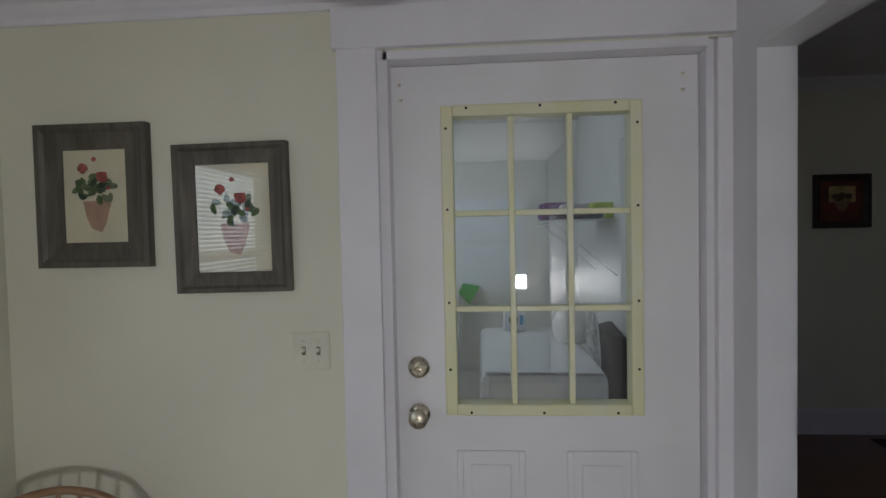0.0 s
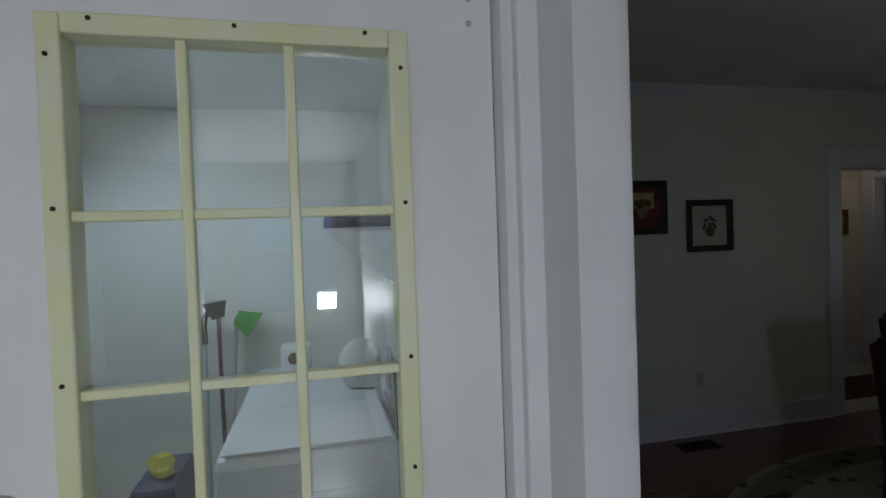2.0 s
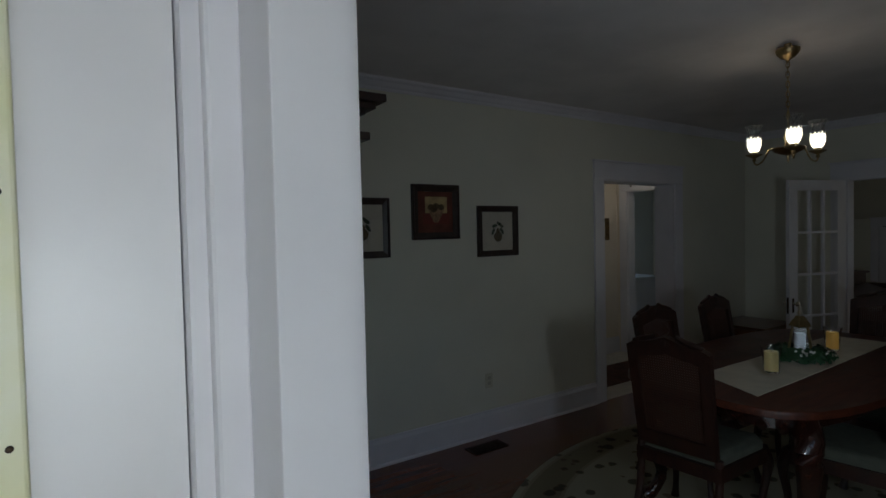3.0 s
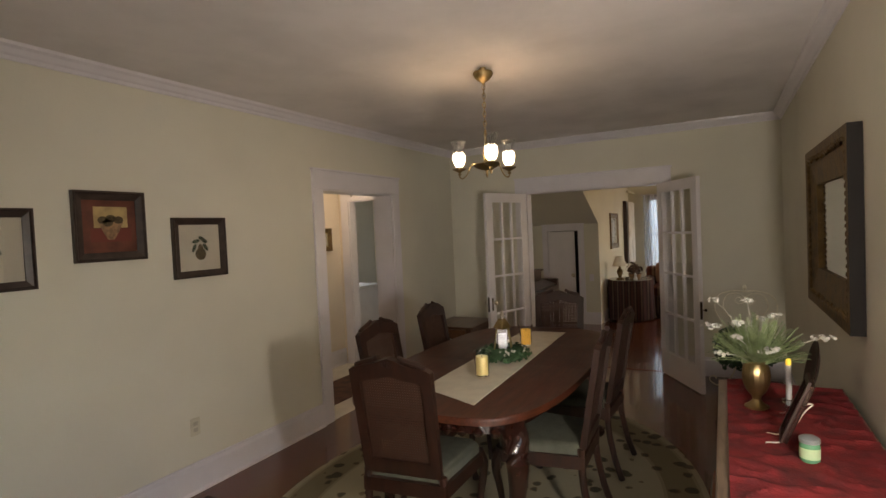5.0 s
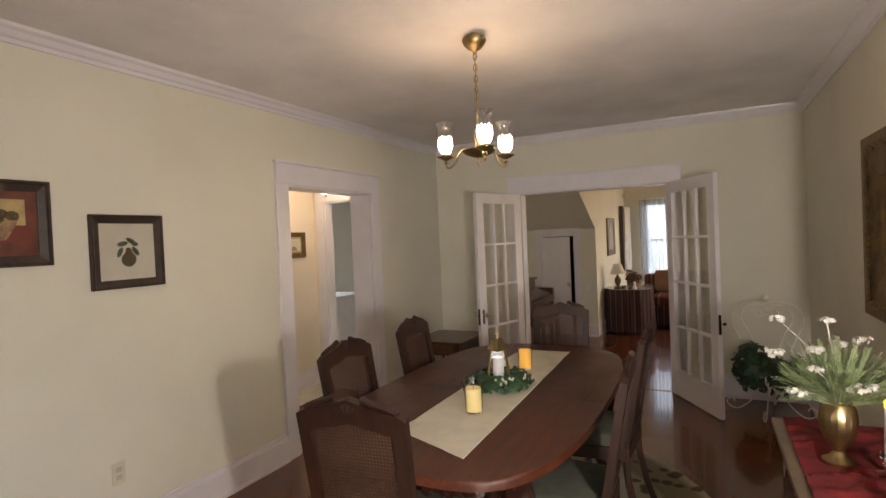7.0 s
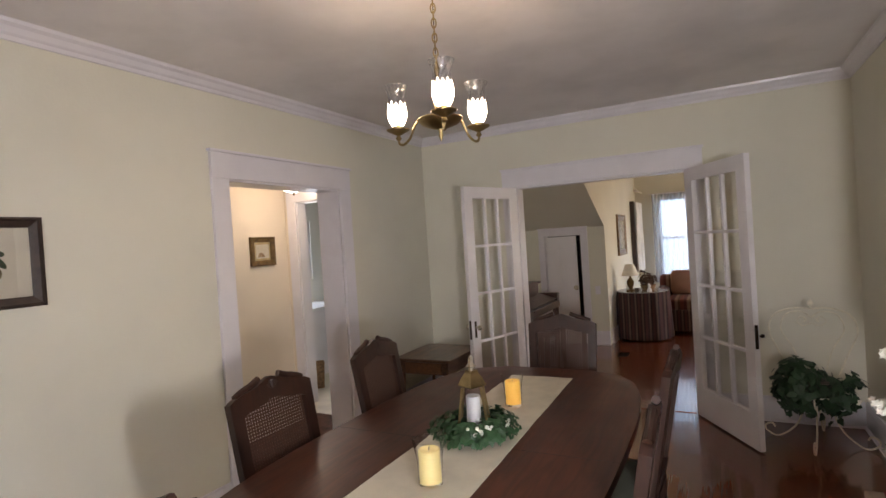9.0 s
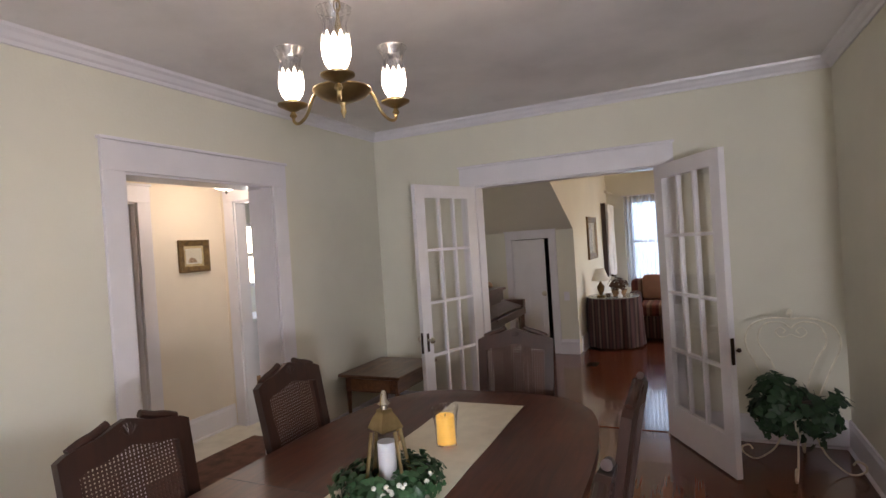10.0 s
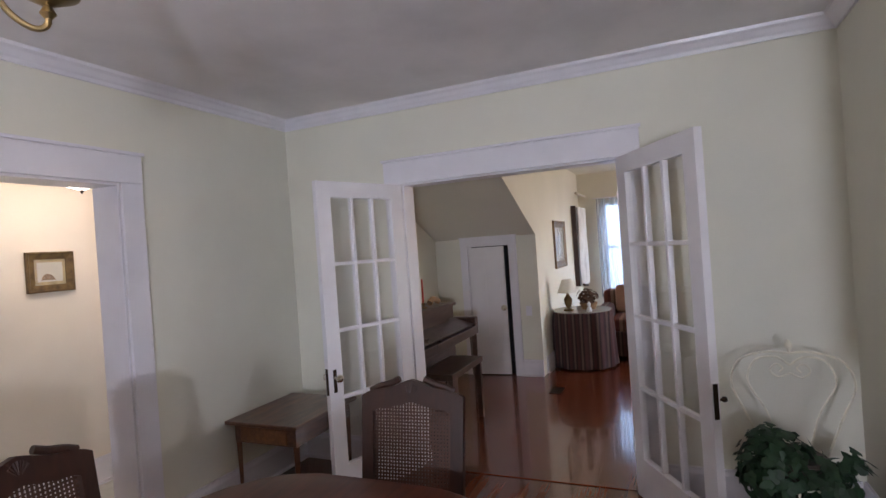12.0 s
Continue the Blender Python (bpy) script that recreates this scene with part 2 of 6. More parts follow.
M_FRAMEGREY = wood("grey_brown_frame_wood", (0.055, 0.048, 0.036), (0.12, 0.105, 0.082), 0.5, (14, 14, 2), 0.0)
M_MIRROR = material("mirror_silver", (0.85, 0.87, 0.87), 0.02, 1.0, amount=0.0)
M_GLASSCLEAR = glass("clear_glass")
M_PANE = pane_glass("door_pane_glass", 0.10)
M_SHADEGLASS = light_streak_glass("hurricane_glass", 0.09)
M_LANTERNGLASS = pane_glass("lantern_glass", 0.05)
M_PICGLASS = pane_glass("picture_glass", 0.08)
M_FROST = frosted_lit("lit_frosted_glass", (1.0, 0.84, 0.60), 3.0, 0.45)
M_WHITEIRON = material("cream_painted_iron", (0.72, 0.68, 0.55), 0.45, noise_scale=25, amount=0.08)
M_IVY = material("dark_ivy_leaf", (0.016, 0.048, 0.018), 0.5, noise_scale=25, amount=0.2, second=(0.008, 0.02, 0.010))
M_LEAF = material("ivy_leaf", (0.025, 0.08, 0.027), 0.5, noise_scale=25, amount=0.2, second=(0.012, 0.045, 0.016))
M_FERN = material("light_fern_leaf", (0.22, 0.29, 0.14), 0.6, noise_scale=25, amount=0.2)
M_PETAL = material("white_petal", (0.60, 0.60, 0.54), 0.7, noise_scale=30, amount=0.05)
M_WAX = material("ivory_wax", (0.75, 0.66, 0.42), 0.5, noise_scale=8, amount=0.03)
M_WAXLIT = emitter("glowing_amber_wax", (1.0, 0.58, 0.12), 0.024)
M_WAXPALE = emitter("glowing_pale_wax", (0.95, 0.78, 0.35), 0.012)
M_WHITEWAX = material("white_wax", (0.60, 0.60, 0.62), 0.5)
M_REDCLOTH = material("red_damask_cloth", (0.20, 0.011, 0.013), 0.8, noise_scale=14, amount=0.3, bump=0.5, bump_scale=90, second=(0.05, 0.004, 0.006))
M_SHEER = sheer("white_sheer_curtain", (0.55, 0.57, 0.60))
M_APPLIANCE = material("white_enamel", (0.78, 0.80, 0.82), 0.25, noise_scale=3, amount=0.01)
M_DAYPANE = emitter("bright_sky_outside", (0.85, 0.93, 1.0), 1.3)
M_DAYFAR = emitter("shaded_daylight_outside", (0.80, 0.92, 1.0), 0.02)
M_BLACK = material("black_plastic", (0.02, 0.02, 0.022), 0.5)
M_PAPER = material("cream_paper", (0.62, 0.58, 0.42), 0.8, noise_scale=8, amount=0.06)
M_PAPERW = material("white_mount_card", (0.60, 0.56, 0.47), 0.8, noise_scale=10, amount=0.04)


def plain(name, c, rough=0.6, **k):
    return material(name, c, rough, **k)


# ---- mesh helpers ----


def thing(name, label, category, at=(0, 0, 0), turn=0.0, group="", kind=""):
    e = new(name)
    e.empty_display_size = 0.1
    e.matrix_world = pose(*at, 0, 0, turn)
    return tagged(e, label, category, group, kind)


def part(name, bm, mat, parent=None, label="", smooth=False, kind=""):
    bmesh.ops.recalc_face_normals(bm, faces=bm.faces[:])
    me = bpy.data.meshes.new(name)
    bm.to_mesh(me)
    bm.free()
    me.materials.append(mat)
    if smooth:
        me.polygons.foreach_set("use_smooth", [True] * len(me.polygons))
        me.set_sharp_from_angle(angle=radians(40))
    ob = new(name, me)
    if parent is not None:
        ob.parent = parent
    if label:
        ob["label"] = label
    if kind:
        ob["kind"] = kind
    return ob


def structure(name, bm, mat, label="", category=""):
    return tagged(part(name, bm, mat), label, category, "", "structure")


def box(bm, x0, x1, y0, y1, z0, z1, bevel=0.0, m=None):
    vs = [bm.verts.new((x, y, z)) for x in (x0, x1) for y in (y0, y1) for z in (z0, z1)]
    fs = [bm.faces.new([vs[i] for i in q]) for q in ((0, 1, 3, 2), (4, 6, 7, 5), (0, 4, 5, 1), (2, 3, 7, 6), (0, 2, 6, 4), (1, 5, 7, 3))]
    if bevel:
        es = list({e for f in fs for e in f.edges})
        r = bmesh.ops.bevel(bm, geom=es, offset=bevel, segments=2, profile=0.5, affect="EDGES", clamp_overlap=True)
        vs = list({v for f in r["faces"] for v in f.verts} | {v for v in vs if v.is_valid})
    if m is not None:
        bmesh.ops.transform(bm, matrix=m, verts=[v for v in vs if v.is_valid])
    return bm


def boxes(*bs, bevel=0.0):
    bm = bmesh.new()
    for b in bs:
        box(bm, *b, bevel=bevel)
    return bm


def lathe(profile, n=24, at=(0, 0, 0), bm=None, closed=False, fluted=0.0):
    """A turned shape from (radius, height) pairs."""
    bm = bm or bmesh.new()
    rings = []
    for r, z in profile:
        ring = []
        for i in range(n):
            a = 2 * math.pi * i / n
            q = r * (1 + fluted * (i % 2))
            ring.append(bm.verts.new((at[0] + q * math.cos(a), at[1] + q * math.sin(a), at[2] + z)))
        rings.append(ring)
    for a, b in zip(rings, rings[1:]):
        for i in range(n):
            bm.faces.new((a[i], a[(i + 1) % n], b[(i + 1) % n], b[i]))
    if closed:
        for r in (rings[0], rings[-1]):
            bm.faces.new(r)
    return bm


def tube(points, radius, n=8, bm=None, taper=None):
    """A round bar along points."""
    bm = bm or bmesh.new()
    pts = [Vector(p) for p in points]
    rings, up = [], Vector((0.13, 0.21, 0.97))
    for k, p in enumerate(pts):
        d = (pts[min(k + 1, len(pts) - 1)] - pts[max(k - 1, 0)]).normalized()
        s = d.cross(up)
        if s.length < 0.05:
            s = d.cross(Vector((1, 0, 0)))
        s.normalize()
        u = s.cross(d).normalized()
        r = radius if taper is None else radius * taper[min(k, len(taper) - 1)]
        rings.append([bm.verts.new(p + r * (math.cos(2 * math.pi * i / n) * s + math.sin(2 * math.pi * i / n) * u)) for i in range(n)])
    for a, b in zip(rings, rings[1:]):
        for i in range(n):
            bm.faces.new((a[i], a[(i + 1) % n], b[(i + 1) % n], b[i]))
    bm.faces.new(rings[0])
    bm.faces.new(rings[-1])
    return bm


def slab(outline, z0, z1, bm=None, bevel=0.0):
    """An upright prism over a closed outline of (x, y)."""
    bm = bm or bmesh.new()
    lo = [bm.verts.new((x, y, z0)) for x, y in outline]
    hi = [bm.verts.new((x, y, z1)) for x, y in outline]
    bm.faces.new(lo)
    top = bm.faces.new(hi)
    for i in range(len(lo)):
        j = (i + 1) % len(lo)
        bm.faces.new((lo[i], lo[j], hi[j], hi[i]))
    if bevel:
        bmesh.ops.bevel(bm, geom=list(top.edges), offset=bevel, segments=3, profile=0.5, affect="EDGES")
    return bm


def place(bm, m):
    bmesh.ops.transform(bm, matrix=m, verts=bm.verts[:])
    return bm


def smooth_line(points, n=6):
    """Catmull-Rom through points."""
    p = [Vector(q) for q in points]
    p = [2 * p[0] - p[1], *p, 2 * p[-1] - p[-2]]
    out = []
    for a, b, c, d in zip(p, p[1:], p[2:], p[3:]):
        for k in range(n):
            t = k / n
            out.append(0.5 * (2 * b + (c - a) * t + (2 * a - 5 * b + 4 * c - d) * t * t + (3 * b - a - 3 * c + d) * t ** 3))
    return out + [p[-2]]


def moulding(profile, start, end, out, bm=None):
    """A run of trim: profile of (out from the wall, height) swept from start to end."""
    bm = bm or bmesh.new()
    o = Vector(out)
    a, b = ([bm.verts.new(Vector(p) + o * u + Vector((0, 0, v))) for u, v in profile] for p in (start, end))
    n = len(profile)
    for i in range(n):
        j = (i + 1) % n
        bm.faces.new((a[i], a[j], b[j], b[i]))
    bm.faces.new(a)
    bm.faces.new(b)
    return bm

# ---- structure ----
HC = 2.60      # dining ceiling
KC = 2.30      # kitchen ceiling


def wall(name, bs, mat, label):
    return structure(name, boxes(*bs), mat, label, "wall")


structure("floor_dining", boxes((0.76, 6.90, 0.53, 4.08, -0.1, 0.0)), M_FLOOR, "glossy red-brown narrow board floor", "floor")
structure("floor_living", boxes((6.90, 12.6, -1.4, 4.05, -0.1, 0.0)), M_FLOOR, "glossy red-brown narrow board floor", "floor")
structure("floor_kitchen", boxes((-1.58, 0.76, -2.5, 1.65, -0.1, 0.0)), M_KFLOOR, "beige vinyl kitchen floor", "floor")
structure("floor_laundry", boxes((-1.0, 0.665, 1.65, 4.0, -0.1, 0.0)), M_KFLOOR, "beige vinyl floor of the laundry", "floor")
structure("floor_hall", boxes((3.9, 6.1, 4.08, 5.3, -0.1, 0.0), (6.1, 8.4, 4.28, 6.4, -0.1, 0.0), (4.4, 5.3, 5.3, 6.2, -0.1, 0.0)), M_VINYL, "pale vinyl hall floor", "floor")
structure("ceiling_dining", boxes((0.665, 6.98, 0.38, 4.28, HC, HC + 0.1)), M_CEIL, "off-white textured ceiling", "ceiling")
structure("ceiling_living", boxes((6.98, 12.75, -1.55, 4.2, HC, HC + 0.1)), M_WALL, "cream living room ceiling", "ceiling")
structure("ceiling_kitchen", boxes((-1.7, 0.665, -2.65, 1.58, KC, KC + 0.1)), M_CEIL, "off-white kitchen ceiling", "ceiling")
structure("ceiling_laundry", boxes((-1.12, 0.665, 1.72, 4.15, 2.35, 2.45)), M_LAUNDRY, "white laundry ceiling", "ceiling")
structure("ceiling_hall", boxes((3.78, 6.1, 4.28, 5.3, 2.3, 2.4), (6.1, 8.5, 4.28, 6.5, 2.4, 2.5), (4.3, 5.4, 5.3, 6.3, 2.3, 2.4)), M_HALL, "cream hall ceiling", "ceiling")

wall("wall_dining_north", [(0.76, 4.36, 4.08, 4.28, 0, HC), (5.44, 6.98, 4.08, 4.28, 0, HC), (4.36, 5.44, 4.08, 4.28, 2.01, HC)], M_WALL, "pale cream painted plaster wall")
wall("wall_dining_east", [(6.83, 6.98, 0.53, 1.64, 0, HC), (6.83, 6.98, 3.09, 4.08, 0, HC), (6.83, 6.98, 1.64, 3.09, 2.005, HC)], M_WALL, "pale cream painted plaster wall")
wall("wall_dining_south", [(0.76, 1.30, 0.38, 0.53, 0, HC), (2.40, 6.98, 0.38, 0.53, 0, HC), (1.30, 2.40, 0.38, 0.53, 0, 0.70), (1.30, 2.40, 0.38, 0.53, 2.0, HC)], M_WALL, "pale cream painted plaster wall")
wall("wall_dining_west", [(0.6645, 0.76, 1.45, 4.28, 0, HC), (0.6645, 0.76, 0.38, 1.45, 2.03, HC), (0.6645, 0.76, -2.5, 0.52, 0, 2.03), (0.6645, 0.76, -2.5, 0.38, 2.03, HC)], M_TRIM, "white painted partition between kitchen and dining room")
wall("wall_kitchen_north", [(-1.58, -0.375, 1.58, 1.72, 0, KC), (-0.375, 0.665, 1.58, 1.72, 2.095, 2.45)], M_KWALL, "pale yellowish painted kitchen wall")
wall("wall_kitchen_west", [(-1.72, -1.58, -2.5, -0.65, 0, KC), (-1.72, -1.58, 0.65, 1.72, 0, KC), (-1.72, -1.58, -0.65, 0.65, 0, 0.85), (-1.72, -1.58, -0.65, 0.65, 2.0, KC)], M_KWALL, "pale yellowish painted kitchen wall")
wall("wall_kitchen_south", [(-1.72, -0.45, -2.65, -2.5, 0, KC), (0.45, 0.80, -2.65, -2.5, 0, KC), (-0.45, 0.45, -2.65, -2.5, 0, 0.9), (-0.45, 0.45, -2.65, -2.5, 1.95, KC)], M_KWALL, "pale yellowish painted kitchen wall")
wall("wall_laundry", [(-1.12, -1.0, 1.72, 4.0, 0, 2.35), (-1.12, 0.67, 4.0, 4.15, 0, 2.35)], M_LAUNDRY, "white laundry wall")
wall("wall_laundry_east", [(0.655, 0.668, 1.72, 4.0, 0, 2.35)], M_LAUNDRY, "white laundry side wall")
wall("wall_hall", [(3.9, 4.45, 5.3, 5.42, 0, 2.3), (5.27, 6.1, 5.3, 5.42, 0, 2.3), (4.45, 5.27, 5.3, 5.42, 2.0, 2.3), (3.78, 3.9, 4.28, 5.42, 0, 2.3),
     (6.1, 6.22, 4.28, 4.36, 0, 2.4), (6.1, 6.22, 5.14, 6.4, 0, 2.4), (6.1, 6.22, 4.36, 5.14, 2.03, 2.4), (4.33, 4.4, 5.42, 6.2, 0, 2.3), (5.3, 5.4, 5.42, 6.2, 0, 2.3), (4.33, 5.4, 6.2, 6.3, 0, 2.3)], M_HALL, "warm cream painted hall wall")
wall("wall_bathroom", [(6.98, 8.4, 4.2, 4.28, 0, 2.4), (8.4, 8.5, 4.21, 6.5, 0, 2.4), (6.22, 7.1, 6.4, 6.5, 0, 2.4), (7.7, 8.4, 6.4, 6.5, 0, 2.4), (7.1, 7.7, 6.4, 6.5, 0, 1.15), (7.1, 7.7, 6.4, 6.5, 1.95, 2.4)], M_LAUNDRY, "white bathroom wall")
wall("wall_living_north", [(6.98, 9.6, 4.05, 4.2, 0, HC)], M_WALL, "cream painted living room wall")
wall("wall_living_closet", [(9.45, 9.55, 2.8, 3.12, 0, HC), (9.45, 9.55, 3.63, 4.05, 0, HC), (9.45, 9.55, 3.12, 3.63, 1.53, HC)], M_WALL, "cream painted wall under the stairs")
wall("wall_living_stair_side", [(9.55, 12.6, 2.8, 2.92, 0, HC)], M_WALL, "cream painted living room wall")
wall("wall_living_east", [(12.6, 12.75, -1.4, 1.35, 0, HC), (12.6, 12.75, 2.42, 2.92, 0, HC), (12.6, 12.75, 1.35, 2.42, 0, 0.6), (12.6, 12.75, 1.35, 2.42, 2.1, HC)], M_WALL, "cream painted living room wall")
wall("wall_living_south", [(6.98, 10.3, -1.55, -1.4, 0, HC), (12.1, 12.75, -1.55, -1.4, 0, HC), (10.3, 12.1, -1.55, -1.4, 0, 0.6), (10.3, 12.1, -1.55, -1.4, 2.1, HC)], M_WALL, "cream painted living room wall")
wall("wall_living_west", [(6.83, 6.98, -1.4, 0.38, 0, HC)], M_WALL, "cream painted living room wall")

# the underside of the stairs
bm = bmesh.new()
prof = [(9.45, 1.62), (7.35, HC), (9.45, HC)]
lo = [bm.verts.new((x, 2.80, z)) for x, z in prof]
hi = [bm.verts.new((x, 4.05, z)) for x, z in prof]
bm.faces.new(lo)
bm.faces.new(hi)
for i in range(3):
    j = (i + 1) % 3
    bm.faces.new((lo[i], lo[j], hi[j], hi[i]))
structure("stair_soffit", bm, M_WALL, "sloping cream plaster underside of the stairs", "wall")

# closing slabs outside the windows, as open sky
structure("backdrop", boxes((-2.6, -2.55, -3.4, 2.2, 0.0, 2.9)), M_DAYPANE, "bright daylight outside the kitchen window", "sky")
# glowing slab behind the added kitchen window, never in view
structure("backdrop", boxes((-1.4, 1.4, -3.7, -3.65, 0.0, 2.9)), M_DAYFAR, "glowing slab outside the added south kitchen window", "sky")
structure("backdrop", boxes((14.2, 14.25, 0.2, 3.6, 0.2, 2.8)), M_DAYFAR, "bright daylight outside the living room window", "sky")
structure("backdrop", boxes((6.4, 8.4, 7.6, 7.65, 0.6, 2.6)), M_DAYFAR, "bright daylight outside the bathroom window", "sky")

# skirting boards, 19 cm
SK = [(0, 0), (0.02, 0), (0.02, 0.155), (0.013, 0.175), (0.013, 0.19), (0, 0.19)]
QR = [(0.02, 0), (0.036, 0), (0.034, 0.012), (0.02, 0.018)]


def skirting(a, b, out):
    bm = moulding(SK, (*a, 0), (*b, 0), out)
    moulding(QR, (*a, 0), (*b, 0), out, bm)
    structure("baseboard", bm, M_TRIM, "tall white painted baseboard", "baseboard")


skirting((0.76, 4.08), (4.235, 4.08), (0, -1, 0))
skirting((5.57, 4.08), (6.83, 4.08), (0, -1, 0))
skirting((6.83, 3.22), (6.83, 4.06), (-1, 0, 0))
skirting((6.83, 0.55), (6.83, 1.50), (-1, 0, 0))
skirting((2.40, 0.53), (6.83, 0.53), (0, 1, 0))
skirting((0.76, 3.36), (0.76, 4.06), (1, 0, 0))
skirting((5.385, 5.3), (6.1, 5.3), (0, -1, 0))
skirting((-1.58, 1.58), (-0.50, 1.58), (0, -1, 0))
skirting((9.45, 2.8), (9.45, 3.05), (-1, 0, 0))
skirting((6.98, 4.05), (9.45, 4.05), (0, -1, 0))
skirting((9.6, 2.8), (12.6, 2.8), (0, -1, 0))

# crown mouldings
CR = [(0, 0), (0.012, 0), (0.018, 0.018), (0.03, 0.028), (0.045, 0.05), (0.062, 0.062), (0.066, 0.078), (0, 0.078)]


def crown(a, b, out, top, kind=M_TRIM):
    structure("trim", moulding(CR, (*a, top - 0.078), (*b, top - 0.078), out), kind, "white painted crown moulding", "crown moulding")


crown((0.76, 4.08), (6.83, 4.08), (0, -1, 0), HC)
crown((6.83, 1.45), (6.83, 4.08), (-1, 0, 0), HC)
crown((6.826, 0.53), (6.826, 1.45), (-1, 0, 0), HC + 0.0)
crown((0.76, 0.53), (6.83, 0.53), (0, 1, 0), HC)
crown((0.76, 0.53), (0.76, 4.08), (1, 0, 0), HC)
crown((-1.58, 1.58), (0.665, 1.58), (0, -1, 0), KC)
crown((-1.58, -2.5), (-1.58, 1.58), (1, 0, 0), KC)


def casing_x(x0, x1, y, out, top, w, head, over, depth=0.022, jamb=0.2):
    """Flat boards round an opening in a wall that runs along x. out: the side faced (+1 or -1)."""
    ys = sorted((y, y + out * depth))
    hy = sorted((y, y + out * (depth + 0.004)))
    cy = sorted((y, y + out * (depth + 0.016)))
    bm = boxes((x0 - w, x0, *ys, 0, top), (x1, x1 + w, *ys, 0, top), bevel=0.003)
    box(bm, x0 - w - over, x1 + w + over, *hy, top, top + head, bevel=0.003)
    box(bm, x0 - w - over - 0.012, x1 + w + over + 0.012, *cy, top + head, top + head + 0.018, bevel=0.004)
    structure("trim", bm, M_TRIM, "white painted flat door casing with a tall head board", "door casing")
    jy = sorted((y, y - out * jamb))
    bm = boxes((x0 - 0.002, x0 + 0.012, *jy, 0, top), (x1 - 0.012, x1 + 0.002, *jy, 0, top), (x0 + 0.012, x1 - 0.012, *jy, top - 0.012, top + 0.002))
    structure("trim", bm, M_TRIM, "white painted door jamb lining", "door jamb")


def casing_y(y0, y1, x, out, top, w, head, over, depth=0.022, jamb=0.15):
    xs = sorted((x, x + out * depth))
    hx = sorted((x, x + out * (depth + 0.004)))
    cx = sorted((x, x + out * (depth + 0.016)))
    bm = boxes((*xs, y0 - w, y0, 0, top), (*xs, y1, y1 + w, 0, top), bevel=0.003)
    box(bm, *hx, y0 - w - over, y1 + w + over, top, top + head, bevel=0.003)
    box(bm, *cx, y0 - w - over - 0.012, y1 + w + over + 0.012, top + head, top + head + 0.018, bevel=0.004)
    structure("trim", bm, M_TRIM, "white painted flat door casing with a tall head board", "door casing")
    jx = sorted((x, x - out * jamb))
    bm = boxes((*jx, y0 - 0.002, y0 + 0.012, 0, top), (*jx, y1 - 0.012, y1 + 0.002, 0, top), (*jx, y0 + 0.012, y1 - 0.012, top - 0.012, top + 0.002))
    structure("trim", bm, M_TRIM, "white painted door jamb lining", "door jamb")


casing_x(4.36, 5.44, 4.08, -1, 2.01, 0.125, 0.155, 0.0)
casing_x(4.36, 5.44, 4.28, 1, 2.01, 0.11, 0.14, 0.0, jamb=0.0)
casing_y(1.64, 3.09, 6.83, -1, 2.005, 0.13, 0.16, 0.0)
casing_x(4.45, 5.27, 5.3, -1, 2.0, 0.11, 0.13, 0.0, jamb=0.12)
casing_y(4.36, 5.14, 6.1, -1, 2.03, 0.11, 0.12, 0.0, jamb=0.12)
casing_y(3.12, 3.63, 9.45, -1, 1.53, 0.09, 0.09, 0.0, jamb=0.1)

# laundry door surround
bm = boxes((-0.482, -0.362, 1.556, 1.58, 0, 2.10), bevel=0.002)
box(bm, -0.495, 0.665, 1.552, 1.58, 2.10, 2.222, bevel=0.002)
box(bm, -0.3745, -0.333, 1.58, 1.72, 0, 2.095)
box(bm, -0.345, 0.60, 1.58, 1.72, 2.07, 2.095)
box(bm, 0.60, 0.622, 1.60, 1.72, 0, 2.095)
box(bm, 0.622, 0.668, 1.575, 1.72, 0, 2.095, bevel=0.006)
box(bm, -0.345, -0.333, 1.705, 1.72, 0, 2.07)
structure("trim", bm, M_TRIM, "white painted flat casing of the laundry door", "door casing")
# header board and end post of the wide opening
bm = boxes((0.662, 0.764, 1.437, 1.45, 0, 2.03), (0.662, 0.764, 0.53, 1.437, 2.012, 2.03), bevel=0.002)
structure("trim", bm, M_TRIM, "white painted post lining of the wide opening", "door casing")


# windows
def window(name, x0, x1, y0, y1, z0, z1, along, label, cols=2):
    w = tagged(new(name), label, "window", "", "structure")
    w.location = ((x0 + x1) / 2, (y0 + y1) / 2, z0)
    L = (x1 - x0) if along == "x" else (y1 - y0)
    H = z1 - z0

    def b(bm, u0, u1, v0, v1, d0=-0.02, d1=0.02):
        if along == "x":
            box(bm, u0, u1, d0, d1, v0, v1)
        else:
            box(bm, d0, d1, u0, u1, v0, v1)
    bm = bmesh.new()
    for u in (-L / 2, L / 2 - 0.05):
        b(bm, u, u + 0.05, 0, H)
    b(bm, -L / 2 + 0.05, L / 2 - 0.05, 0, 0.05)
    b(bm, -L / 2 + 0.05, L / 2 - 0.05, H - 0.05, H)
    b(bm, -L / 2 + 0.05, L / 2 - 0.05, H / 2 - 0.025, H / 2 + 0.025)
    part("window_frame", bm, M_TRIM, w)
    for k in range(1, cols):
        bm = bmesh.new()
        u = -L / 2 + 0.05 + (L - 0.1) * k / cols
        b(bm, u - 0.01, u + 0.01, 0.05, H / 2 - 0.025)
        b(bm, u - 0.01, u + 0.01, H / 2 + 0.025, H - 0.05)
        part("glazing_bar", bm, M_TRIM, w)
    return w


